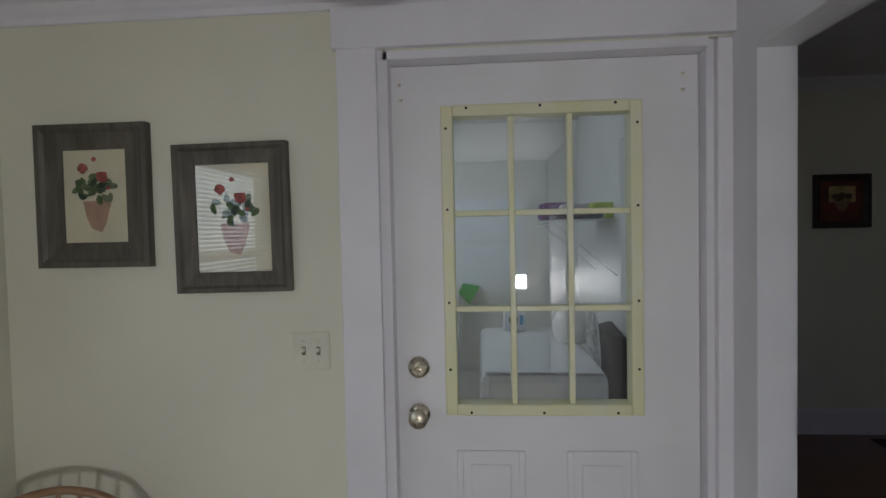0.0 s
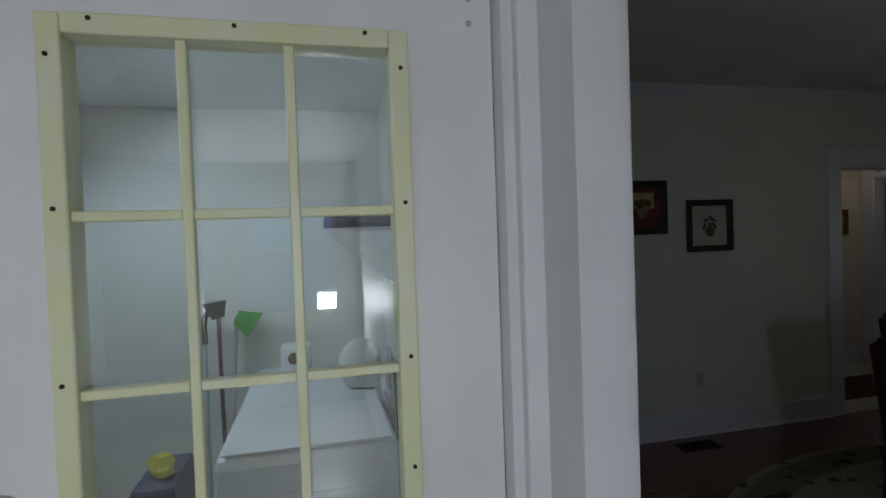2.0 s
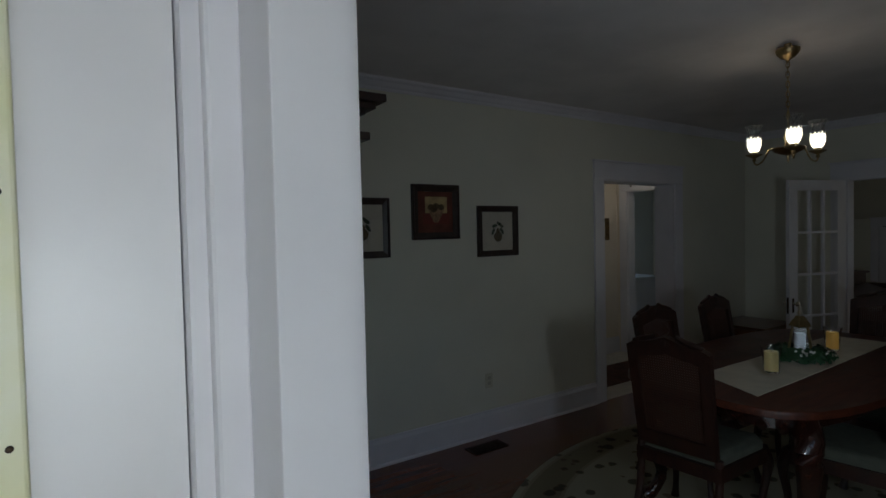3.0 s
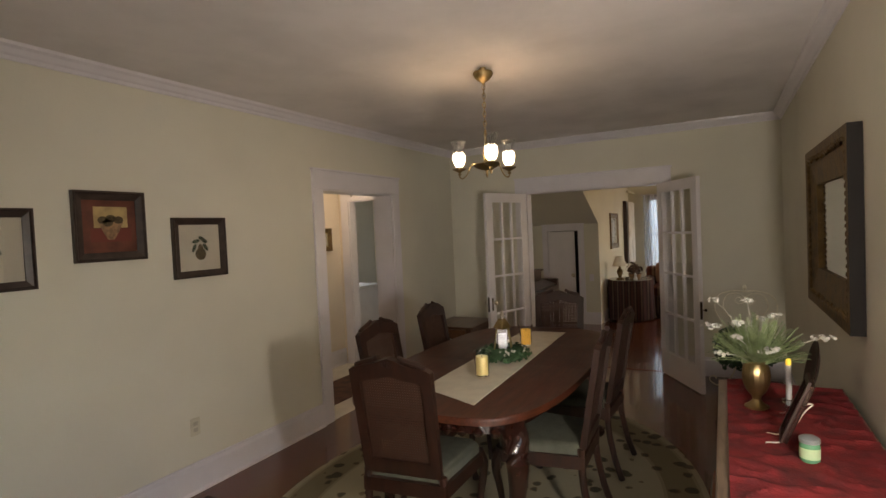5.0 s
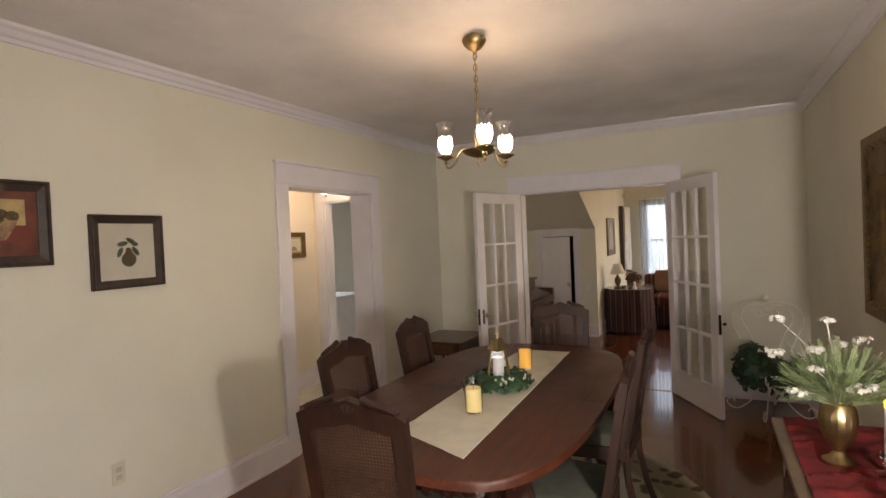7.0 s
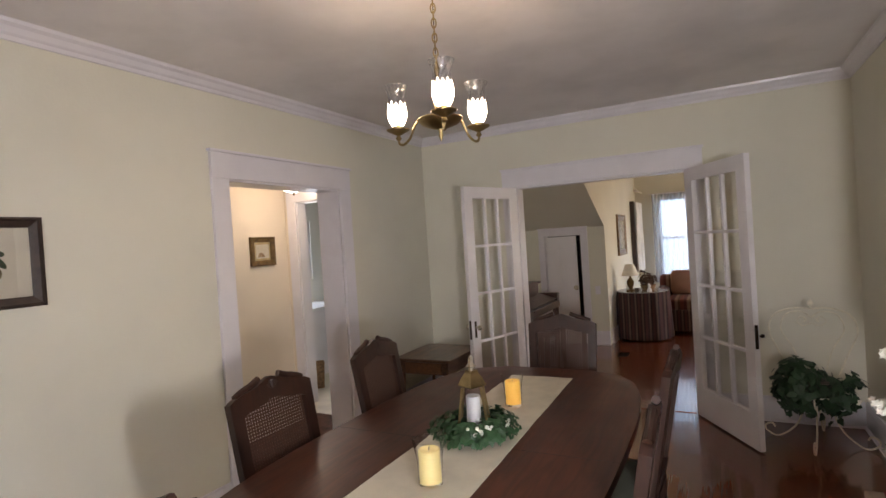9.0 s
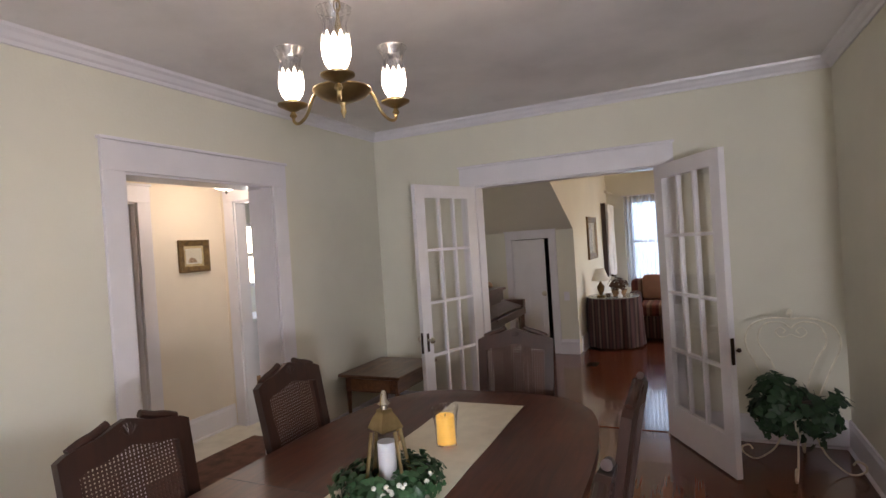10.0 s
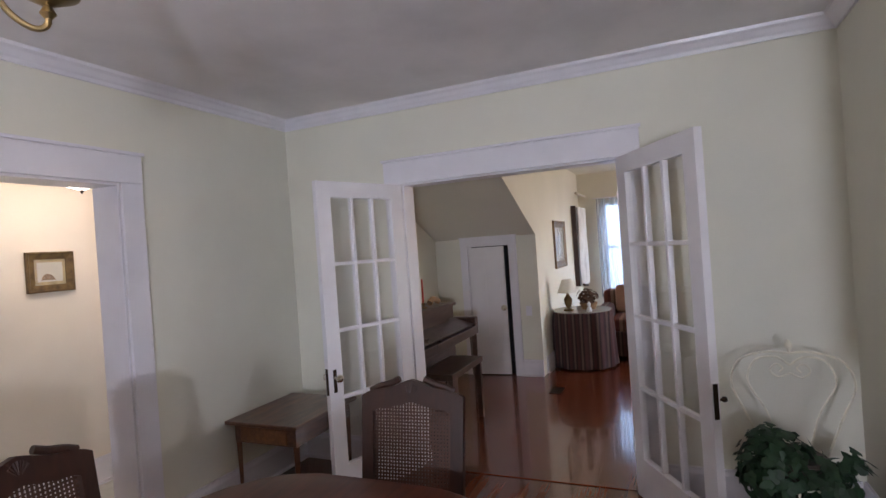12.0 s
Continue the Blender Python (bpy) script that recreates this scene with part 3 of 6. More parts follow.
window("window_kitchen_west", -1.65, -1.65, -0.65, 0.65, 0.85, 2.0, "y", "white framed kitchen window behind blinds", 1)
# added out of view, as an opening for the kitchen lamp
window("window_kitchen_added", -0.45, 0.45, -2.58, -2.58, 0.9, 1.95, "x", "unseen white framed kitchen window added in the south wall", 1)
# no such window is seen; added behind the dining lamp
window("window_dining_added", 1.30, 2.40, 0.45, 0.45, 0.70, 2.0, "x", "unseen white framed dining room window added behind the lamp", 2)
window("window_living_east", 12.68, 12.68, 1.35, 2.42, 0.6, 2.1, "y", "white framed living room window", 2)
# unseen window, added to go with the living room's warm fill
window("window_living_added", 10.3, 12.1, -1.48, -1.48, 0.6, 2.1, "x", "white framed living room window", 2)
window("window_bathroom", 7.1, 7.7, 6.45, 6.45, 1.15, 1.95, "x", "white framed bathroom window", 1)
# ---- doors ----


def knob(parent, at, out, mat=None, r=0.027):
    """A round knob on its rose, pointing along out."""
    prof = [(0.033, 0), (0.033, 0.004), (0.028, 0.008), (0.012, 0.012), (0.011, 0.03), (0.02, 0.036), (r, 0.047), (r, 0.056), (0.02, 0.064), (0.006, 0.067)]
    bm = lathe(prof, 24, closed=True)
    q = Vector((0, 0, 1)).rotation_difference(Vector(out)).to_matrix().to_4x4()
    place(bm, Matrix.Translation(at) @ q)
    return part("door_knob", bm, mat or M_NICKEL, parent, "worn brass-nickel round knob", smooth=True)


# half-glazed laundry door; its face is at y = 1.65
d1 = tagged(new("door_laundry"), "closed white half-glazed laundry door with nine panes and two lower panels", "door", "", "structure")
d1.location = (0.12, 1.65, 0.0)
S0, S1, SB, ST = -0.462, 0.478, 0.01, 2.068
G0, G1, GB, GT = -0.290, 0.30, 0.985, 1.93
for q in ((S0, G0, 0, 0.044, SB, ST), (G1, S1, 0, 0.044, SB, ST)):
    part("stile", boxes(q), M_DOOR, d1)
for q in ((G0, G1, 0, 0.044, GT, ST), (G0, G1, 0, 0.044, SB, GB)):
    part("rail", boxes(q), M_DOOR, d1)
bm = bmesh.new()
for a, b_, c, d in ((G0 - 0.01, G0 + 0.027, GB - 0.01, GT + 0.01), (G1 - 0.027, G1 + 0.01, GB - 0.01, GT + 0.01)):
    box(bm, a, b_, -0.014, 0.05, c, d, bevel=0.004)
for c, d in ((GB - 0.012, GB + 0.024), (GT - 0.024, GT + 0.012)):
    box(bm, G0 + 0.027, G1 - 0.027, -0.0135, 0.05, c, d, bevel=0.004)
part("glazing_frame", bm, M_YELLOWED, d1, "yellowed plastic glazing frame with small dark screws")
gi0, gi1, gj0, gj1 = G0 + 0.027, G1 - 0.027, GB + 0.024, GT - 0.024
for k in (1, 2):
    u = gi0 + (gi1 - gi0) * k / 3
    bm = boxes((u - 0.009, u + 0.009, -0.006, 0.018, gj0, gj1), bevel=0.003)
    part("glazing_bar", bm, M_YELLOWED, d1)
    v = gj0 + (gj1 - gj0) * k / 3
    bm = bmesh.new()
    for i in range(3):
        a, b_ = gi0 + (gi1 - gi0) * i / 3 + (0.009 if i else 0), gi0 + (gi1 - gi0) * (i + 1) / 3 - (0.009 if i < 2 else 0)
        box(bm, a, b_, -0.005, 0.018, v - 0.009, v + 0.009, bevel=0.003)
    part("glazing_bar", bm, M_YELLOWED, d1)
for i in range(3):
    for j in range(3):
        a, b_ = gi0 + (gi1 - gi0) * i / 3, gi0 + (gi1 - gi0) * (i + 1) / 3
        c, d = gj0 + (gj1 - gj0) * j / 3, gj0 + (gj1 - gj0) * (j + 1) / 3
        p = part("pane", boxes((a, b_, 0.0225, 0.0235, c, d)), M_PANE, d1)
        p.visible_shadow = False
sc = [(u, v) for v in (GT + 0.001, GB - 0.001) for u in (G0 + 0.07, (G0 + G1) / 2, G1 - 0.07)] + [(u, v) for u in (G0 + 0.006, G1 - 0.006) for v in (1.12, 1.33, 1.62, 1.87)]
for u, v in sc:
    bm = lathe([(0.0042, 0.0), (0.0042, 0.002), (0.002, 0.003)], 10, closed=True)
    part("screw", place(bm, Matrix.Translation((u, -0.014, v)) @ pose(0, 0, 0, 90)), M_DARKMETAL, d1, "small dark screw")
for u, v in ((S0 + 0.035, 2.012), (S0 + 0.038, 1.965), (S1 - 0.045, 2.012), (S1 - 0.045, 1.965)):
    bm = lathe([(0.006, 0.0), (0.005, 0.003), (0.001, 0.004)], 10, closed=True)
    part("screw", place(bm, Matrix.Translation((u, 0, v)) @ pose(0, 0, 0, 90)), M_NICKEL, d1, "painted-over screw head")
for a, b_ in ((-0.27, -0.055), (0.075, 0.29)):
    bm = bmesh.new()
    for q in ((a, a + 0.02, 0.2, 0.86), (b_ - 0.02, b_, 0.2, 0.86), (a + 0.02, b_ - 0.02, 0.2, 0.22), (a + 0.02, b_ - 0.02, 0.84, 0.86)):
        box(bm, q[0], q[1], -0.008, 0.0, q[2], q[3], bevel=0.003)
    box(bm, a + 0.045, b_ - 0.045, -0.006, 0.0, 0.245, 0.815, bevel=0.005)
    part("door_panel", bm, M_DOOR, d1)
knob(d1, (-0.385, 0, 0.975), (0, -1, 0), r=0.03)
bm = lathe([(0.034, 0), (0.034, 0.006), (0.026, 0.012), (0.024, 0.022), (0.02, 0.026)], 28, closed=True)
box(bm, -0.014, 0.014, -0.003, 0.003, 0.024, 0.036, bevel=0.001)
place(bm, Matrix.Translation((-0.385, 0, 1.125)) @ pose(0, 0, 0, 90))
part("deadbolt", bm, M_NICKEL, d1, "worn brass-nickel deadbolt with thumb turn", smooth=True)


def french_door(name, hinge, free, label, side):
    """A glazed leaf, three panes wide and four high. side: which face carries the lock plate."""
    hx, hy = hinge
    L = math.hypot(free[0] - hx, free[1] - hy)
    d = tagged(new(name), label, "door", "french doors", "structure")
    d.matrix_world = pose(hx, hy, 0.012, 0, 0, math.degrees(math.atan2(free[1] - hy, free[0] - hx)))
    t, st, z0, z1, H = 0.019, 0.1, 0.24, 1.885, 1.985
    part("door_frame", boxes((0, st, -t, t, 0, H), (L - st, L, -t, t, 0, H), (st, L - st, -t, t, 0, z0), (st, L - st, -t, t, z1, H)), M_DOOR, d)
    for k in (1, 2):
        u = st + (L - 2 * st) * k / 3
        part("glazing_bar", boxes((u - 0.011, u + 0.011, -0.015, 0.015, z0, z1), bevel=0.003), M_DOOR, d)
    for k in (1, 2, 3):
        v = z0 + (z1 - z0) * k / 4
        bm = bmesh.new()
        for i in range(3):
            a = st + (L - 2 * st) * i / 3 + (0.011 if i else 0)
            b_ = st + (L - 2 * st) * (i + 1) / 3 - (0.011 if i < 2 else 0)
            box(bm, a, b_, -0.014, 0.014, v - 0.011, v + 0.011, bevel=0.003)
        part("glazing_bar", bm, M_DOOR, d)
    for i in range(3):
        for j in range(4):
            a = st + (L - 2 * st) * i / 3
            v = z0 + (z1 - z0) * j / 4
            p = part("pane", boxes((a, a + (L - 2 * st) / 3, -0.0012, 0.0012, v, v + (z1 - z0) / 4)), M_PANE, d)
            p.visible_shadow = False
    zc = 0.765
    if side:
        part("lock_plate", boxes((L - 0.055, L - 0.03, -0.022, -t, zc - 0.07, zc + 0.07), (L - 0.055, L - 0.03, t, 0.022, zc - 0.07, zc + 0.07), bevel=0.002), M_DARKMETAL, d, "dark bronze lock plate")
    part("lock_edge", boxes((L, L + 0.003, -0.011, 0.011, zc - 0.08, zc + 0.08)), M_DARKMETAL, d, "dark lock edge plate")
    if not side:
        part("latch_knob", place(lathe([(0.006, 0), (0.006, 0.02), (0.014, 0.03), (0.012, 0.042), (0.003, 0.046)], 12, closed=True), Matrix.Translation((L - 0.02, 0.019, zc)) @ pose(0, 0, 0, -90)), M_DARKMETAL, d, "small dark latch knob", smooth=True)
    if side:
        for s in (-1, 1):
            bm = lathe([(0.009, 0), (0.009, 0.025), (0.02, 0.035), (0.025, 0.046), (0.02, 0.056), (0.006, 0.06)], 18, closed=True)
            place(bm, Matrix.Translation((L - 0.043, s * 0.022, zc + 0.02)) @ pose(0, 0, 0, -90 * s))
            part("door_knob", bm, M_NICKEL, d, "small round metal knob", smooth=True)
    for v in (0.25, 1.7):
        part("hinge", boxes((-0.006, 0.006, -0.026, -0.014, v, v + 0.09), bevel=0.002), M_DOOR, d)
    return d


french_door("door_french_1", (6.80, 3.10), (6.137, 3.327), "open white french door leaf with twelve panes beside the side table", True)
french_door("door_french_2", (6.80, 1.63), (6.11, 1.235), "open white french door leaf with twelve panes beside the plant stand", False)

# small closet door under the stairs, ajar
dc = tagged(new("door_closet"), "low white panelled closet door standing ajar under the stairs", "door", "", "structure")
dc.matrix_world = pose(9.44, 3.61, 0.01, 0, 0, -86)
part("door_leaf", boxes((0, 0.42, -0.016, 0.016, 0, 1.5), bevel=0.003), M_DOOR, dc)
for a, b_ in ((0.06, 0.19), (0.23, 0.36)):
    part("door_panel", boxes((a, b_, -0.021, -0.016, 0.15, 1.38), bevel=0.002), M_DOOR, dc)
knob(dc, (0.385, -0.016, 0.78), (0, -1, 0), r=0.02)
# black lining puts the closet's inner shade into its colour
structure("closet_shade_lining", boxes((10.2, 10.25, 2.92, 4.05, 0, 1.6), (9.55, 10.25, 4.05, 4.1, 0, 1.6), (9.55, 10.25, 2.92, 4.1, 1.6, 1.65), (9.55, 10.25, 2.92, 4.05, -0.05, 0.0)), M_BLACK, "closet lining coloured black for the shade inside", "wall")

# hall closet door, ajar
dh = tagged(new("door_hall"), "white hall door standing slightly ajar", "door", "", "structure")
dh.matrix_world = pose(4.462, 5.34, 0.01, 0, 0, 2.5)
part("door_leaf", boxes((0, 0.80, -0.018, 0.018, 0, 1.97), bevel=0.003), M_DOOR, dh)

# ---- dining table and what stands on it ----
TX, TY = 3.945, 2.325
TTOP = 0.775


def race(a, b, n=14, e=0.42):
    """Rounded outline of a long table top: straight sides and bowed ends."""
    pts = []
    for i in range(4 * n):
        t = 2 * math.pi * i / (4 * n)
        c, s = math.cos(t), math.sin(t)
        pts.append((a * math.copysign(abs(c) ** 0.72, c), b * math.copysign(abs(s) ** e, s)))
    return pts


tb = thing("dining_table", "long dark mahogany table with bowed ends and carved legs on rug", "table", (TX, TY, 0.012))
part("tabletop", slab(race(1.085, 0.585), 0.728, TTOP - 0.012, bevel=0.012), M_TABLETOP, tb, smooth=True)
part("apron", slab(race(0.93, 0.46), 0.63, 0.728), M_MAHOG, tb)
for s in (-1, 1):
    for k in range(9):
        u = (k - 4) / 4.5
        bm = lathe([(0.004, 0), (0.02, 0.012), (0.026, 0.03), (0.014, 0.045), (0.004, 0.055)], 8, (s * (0.93 - 0.05 * u * u), 0.36 * u, 0.61), None, True)
        part("carving", bm, M_MAHOG, tb, "carved apron ornament", smooth=True)
part("leaf_joint", boxes((-0.1, -0.098, -0.584, 0.584, TTOP - 0.0125, TTOP - 0.0115)), M_BLACK, tb)
for sx in (-1, 1):
    for sy in (-1, 1):
        pts = [(sx * 0.78, sy * 0.36, 0.66), (sx * 0.86, sy * 0.41, 0.55), (sx * 0.84, sy * 0.40, 0.36), (sx * 0.79, sy * 0.36, 0.18), (sx * 0.82, sy * 0.39, 0.07), (sx * 0.87, sy * 0.43, 0.03)]
        part("leg", tube(smooth_line(pts, 4), 0.045, 10, taper=[1.35, 1.45, 1.5, 1.45, 1.35, 1.25, 1.15, 1.05, 0.95, 0.85, 0.78, 0.72, 0.68, 0.66, 0.66, 0.7, 0.75, 0.85, 0.95, 1.0, 0.9]), M_MAHOG, tb, smooth=True)

TZ = TTOP + 0.0
bm = bmesh.new()
A, B, C, D = (3.03, 2.10), (4.83, 2.14), (4.82, 2.475), (3.20, 2.47)
nx, ny = 90, 18
grid = []
for i in range(nx + 1):
    row = []
    for j in range(ny + 1):
        u, v = i / nx, j / ny
        x = (A[0] * (1 - u) + B[0] * u) * (1 - v) + (D[0] * (1 - u) + C[0] * u) * v
        y = (A[1] * (1 - u) + B[1] * u) * (1 - v) + (D[1] * (1 - u) + C[1] * u) * v
        row.append(bm.verts.new((x, y, TZ + 0.004 + 0.0026 * noise.noise(Vector((x * 4, y * 7, 0))) + 0.0016 * noise.noise(Vector((x * 13 + y * 6, y * 9 - x * 5, 4))))))
    grid.append(row)
for i in range(nx):
    for j in range(ny):
        bm.faces.new((grid[i][j], grid[i + 1][j], grid[i + 1][j + 1], grid[i][j + 1]))
r = bmesh.ops.extrude_face_region(bm, geom=bm.faces[:])
bmesh.ops.translate(bm, vec=(0, 0, -0.003), verts=[v for v in r["geom"] if isinstance(v, bmesh.types.BMVert)])
tagged(part("table_runner", bm, M_RUNNER, None, smooth=True), "cream linen runner laid along the dining table", "table runner")


def candle_glass(x, y, wax, label):
    c = thing("candle_jar", label, "candle", (x, y, TZ + 0.007))
    prof = [(0.034, 0), (0.038, 0.006), (0.041, 0.085), (0.051, 0.144), (0.0495, 0.144), (0.0395, 0.085), (0.036, 0.012), (0.0, 0.012)]
    part("glass_cup", lathe(prof, 28), M_GLASSCLEAR, c, "clear flared glass cup", smooth=True)
    part("candle", lathe([(0.033, 0.013), (0.034, 0.112), (0.03, 0.115), (0.012, 0.109), (0.0, 0.109)], 24), wax, c, smooth=True)
    part("wick", tube([(0, 0, 0.109), (0.001, 0, 0.12)], 0.0015, 6), M_BLACK, c)


candle_glass(3.486, 2.252, M_WAXPALE, "pale candle in a clear flared glass on the runner")
candle_glass(4.301, 2.275, M_WAXLIT, "glowing amber candle in a clear flared glass on the runner")

ln = thing("lantern", "small brass and glass lantern holding a white candle amid ivy", "lantern", (3.93, 2.30, TZ + 0.007), 20)
bm = boxes((-0.06, 0.06, -0.06, 0.06, 0, 0.014), bevel=0.003)
part("base", bm, M_BRASS, ln)
for sx in (-1, 1):
    for sy in (-1, 1):
        part("post", tube([(sx * 0.060, sy * 0.060, 0.012), (sx * 0.036, sy * 0.036, 0.19)], 0.0060, 6), M_BRASS, ln)
for k in range(4):
    bm = bmesh.new()
    q = [bm.verts.new(v) for v in ((-0.05, -0.056, 0.014), (0.05, -0.056, 0.014), (0.033, -0.037, 0.188), (-0.033, -0.037, 0.188))]
    bm.faces.new(q)
    place(bm, pose(0, 0, 0, 0, 0, 90 * k))
    part("pane", bm, M_LANTERNGLASS, ln)
part("roof", lathe([(0.052, 0.188), (0.056, 0.193), (0.04, 0.222), (0.026, 0.24), (0.024, 0.25)], 4, closed=True), M_BRASS, ln)
part("chimney", lathe([(0.013, 0.248), (0.013, 0.262), (0.02, 0.266), (0.011, 0.275), (0.009, 0.3), (0.005, 0.306)], 16, closed=True), M_NICKEL, ln, smooth=True)
part("ring_handle", tube([(0.03 * math.cos(a), 0.004, 0.268 + 0.03 * math.sin(a)) for a in [math.pi * k / 12 for k in range(25)]], 0.002, 6), M_BRASS, ln)
part("candle", lathe([(0.028, 0.014), (0.028, 0.15), (0.0, 0.15)], 20), M_WHITEWAX, ln, smooth=True)


def leaf_mesh(L, W, curl=0.25, lobes=True):
    """A small ivy leaf with five points, bent along its rib."""
    if lobes:
        out = [(0, 0), (0.32, -0.1), (0.5, 0.3), (0.3, 0.5), (0.22, 0.7), (0, 1.0), (-0.22, 0.7), (-0.3, 0.5), (-0.5, 0.3), (-0.32, -0.1)]
    else:
        out = [(0, 0), (0.3, 0.3), (0.4, 0.55), (0.2, 0.85), (0, 1.0), (-0.2, 0.85), (-0.4, 0.55), (-0.3, 0.3)]
    vs = [Vector((u * W, v * L, -curl * L * (u * u + 0.5 * v * v))) for u, v in out]
    return vs


def foliage(name, parent, centre, spread, count, L, mat, seed, label="", upward=0.3, lobes=True, hole=0.0):
    """Many leaves in an uneven mound, in one mesh."""
    rng = random.Random(seed)
    bm = bmesh.new()
    shape = leaf_mesh(1, 0.9, lobes=lobes)
    for _ in range(count):
        while True:
            d = Vector([rng.uniform(-1, 1) for _ in range(3)])
            if 0.05 < d.length < 1 and math.hypot(d.x, d.y) > hole:
                break
        lump = 0.72 + 0.35 * noise.noise(d * 1.7 + Vector((seed, 0, 0)))
        p = Vector((centre[0] + d.x * spread[0] * (0.6 + lump * 0.5), centre[1] + d.y * spread[1] * (0.6 + lump * 0.5), centre[2] + d.z * spread[2] * (0.6 + lump * 0.5)))
        n = (d + Vector((rng.uniform(-0.5, 0.5), rng.uniform(-0.5, 0.5), upward + rng.uniform(-0.3, 0.5)))).normalized()
        q = Vector((0, 0, 1)).rotation_difference(n).to_matrix().to_4x4() @ pose(0, 0, 0, 0, 0, rng.uniform(0, 360))
        s = L * rng.uniform(0.6, 1.25)
        bm.faces.new([bm.verts.new(p + (q @ (v * s))) for v in shape])
    ob = part(name, bm, mat, parent, label, kind="stuff" if parent is not None else "")
    return ob


wr = thing("ivy_wreath", "ivy wreath with small white blossoms round the lantern on the runner", "wreath", (3.93, 2.30, TZ + 0.007))
part("vine_ring", tube([(0.12 * math.cos(a), 0.12 * math.sin(a), 0.02) for a in [2 * math.pi * k / 28 for k in range(29)]], 0.012, 6), plain("vine_brown", (0.08, 0.05, 0.03)), wr)
foliage("leaves", wr, (0, 0, 0.035), (0.20, 0.19, 0.050), 950, 0.026, M_LEAF, 4, upward=0.4, hole=0.36)
rng = random.Random(8)
for k in range(15):
    a = rng.gauss(-2.35, 0.22) if k < 12 else rng.uniform(-2.0, -0.6)
    bm = bmesh.new()
    bmesh.ops.create_icosphere(bm, subdivisions=1, radius=rng.uniform(0.006, 0.009))
    part("blossom", place(bm, Matrix.Translation((0.15 * math.cos(a) * rng.uniform(0.8, 1.1), 0.15 * math.sin(a) * rng.uniform(0.85, 1.1), rng.uniform(0.045, 0.07)))), M_PETAL, wr)

# ---- chairs ----


def crest(u, half):
    """Height of the back's upper edge above its shoulders, u from -1 to 1."""
    a = abs(u)
    return 0.062 * (1 - a) ** 0.7 * (1 - 0.25 * math.sin(math.pi * a) ** 2) if a < 1 else 0


def cane_chair():
    c = thing("dining_chair", "tall dark carved chair with woven cane back and pale green seat", "chair", (0, 0, 0), group="chairs round the table")
    tilt = pose(0, -0.20, 0.45, 10)          # local frame of the back: x across, z up
    W0, W1, H = 0.195, 0.205, 0.535

    def back(name, bm, mat, smooth=False, label="", kind=""):
        place(bm, tilt)
        return part(name, bm, mat, c, label, smooth=smooth, kind=kind)
    # the frame, an outline with a hole
    n = 16
    outer = [(-W0, 0.02)] + [(-W1 + 2 * W1 * k / n, H + crest(-1 + 2 * k / n, W1)) for k in range(n + 1)] + [(W0, 0.02)]
    inner = [(-W0 + 0.045, 0.09)] + [(-W1 + 0.048 + 2 * (W1 - 0.048) * k / n, H - 0.058 + 0.85 * crest(-1 + 2 * k / n, W1) * 0.7) for k in range(n + 1)] + [(W0 - 0.045, 0.09)]
    bm = bmesh.new()
    rings = [[bm.verts.new((x, y, z)) for x, z in line] for line, y in ((outer, -0.016), (inner, -0.018), (inner, 0.018), (outer, 0.016))]
    m = len(outer)
    for a, b_ in zip(rings, rings[1:] + rings[:1]):
        for i in range(m):
            j = (i + 1) % m
            bm.faces.new((a[i], a[j], b_[j], b_[i]))
    bmesh.ops.bevel(bm, geom=[e for e in bm.edges if e.calc_face_angle(0) > 1.2], offset=0.004, segments=2, affect="EDGES")
    back("backrest_frame", bm, M_CHAIR)
    # cane weave
    bm = bmesh.new()
    pitch = 0.0125
    k = 0
    x = -W0 + 0.05
    while x < W0 - 0.045:
        top = H - 0.05 + 0.6 * crest(x / W1, W1)
        box(bm, x - 0.0036, x + 0.0036, -0.0012, 0.0012, 0.08, top)
        x += pitch
    z = 0.10
    while z < H - 0.055:
        box(bm, -W0 + 0.04, W0 - 0.04, -0.0022, 0.0002, z - 0.0036, z + 0.0036)
        z += pitch
    while z < H:
        hw = W0 * (1 - (z - (H - 0.055)) / 0.075) - 0.03
        if hw > 0.02:
            box(bm, -hw, hw, -0.0022, 0.0002, z - 0.0022, z + 0.0022)
        z += pitch
    back("cane_panel", bm, M_CANE, kind="stuff")
    # carved shell on the crest
    bm = bmesh.new()
    for a in range(-3, 4):
        t = a * 0.35
        tube([(0.008 * math.sin(t), -0.013, H + 0.012), (0.030 * math.sin(t), -0.015, H + 0.018 + 0.030 * math.cos(t))], 0.005, 6, bm)
        tube([(0.008 * math.sin(t), 0.013, H + 0.012), (0.030 * math.sin(t), 0.015, H + 0.018 + 0.030 * math.cos(t))], 0.005, 6, bm)
    for s in (-1, 1):
        tube(smooth_line([(s * 0.05, 0, H + 0.062), (s * 0.09, 0, H + 0.045), (s * 0.13, 0, H + 0.035), (s * 0.17, 0, H + 0.018)], 3), 0.013, 8, bm)
    back("crest_carving", bm, M_CHAIR, True, "carved shell crest", "stuff")
    for s in (-1, 1):
        bm = tube(smooth_line([(s * 0.195, -0.195, 0.47), (s * 0.195, -0.20, 0.3), (s * 0.2, -0.235, 0.12), (s * 0.205, -0.275, 0.0)], 4), 0.019, 8)
        part("leg", bm, M_CHAIR, c, smooth=True)
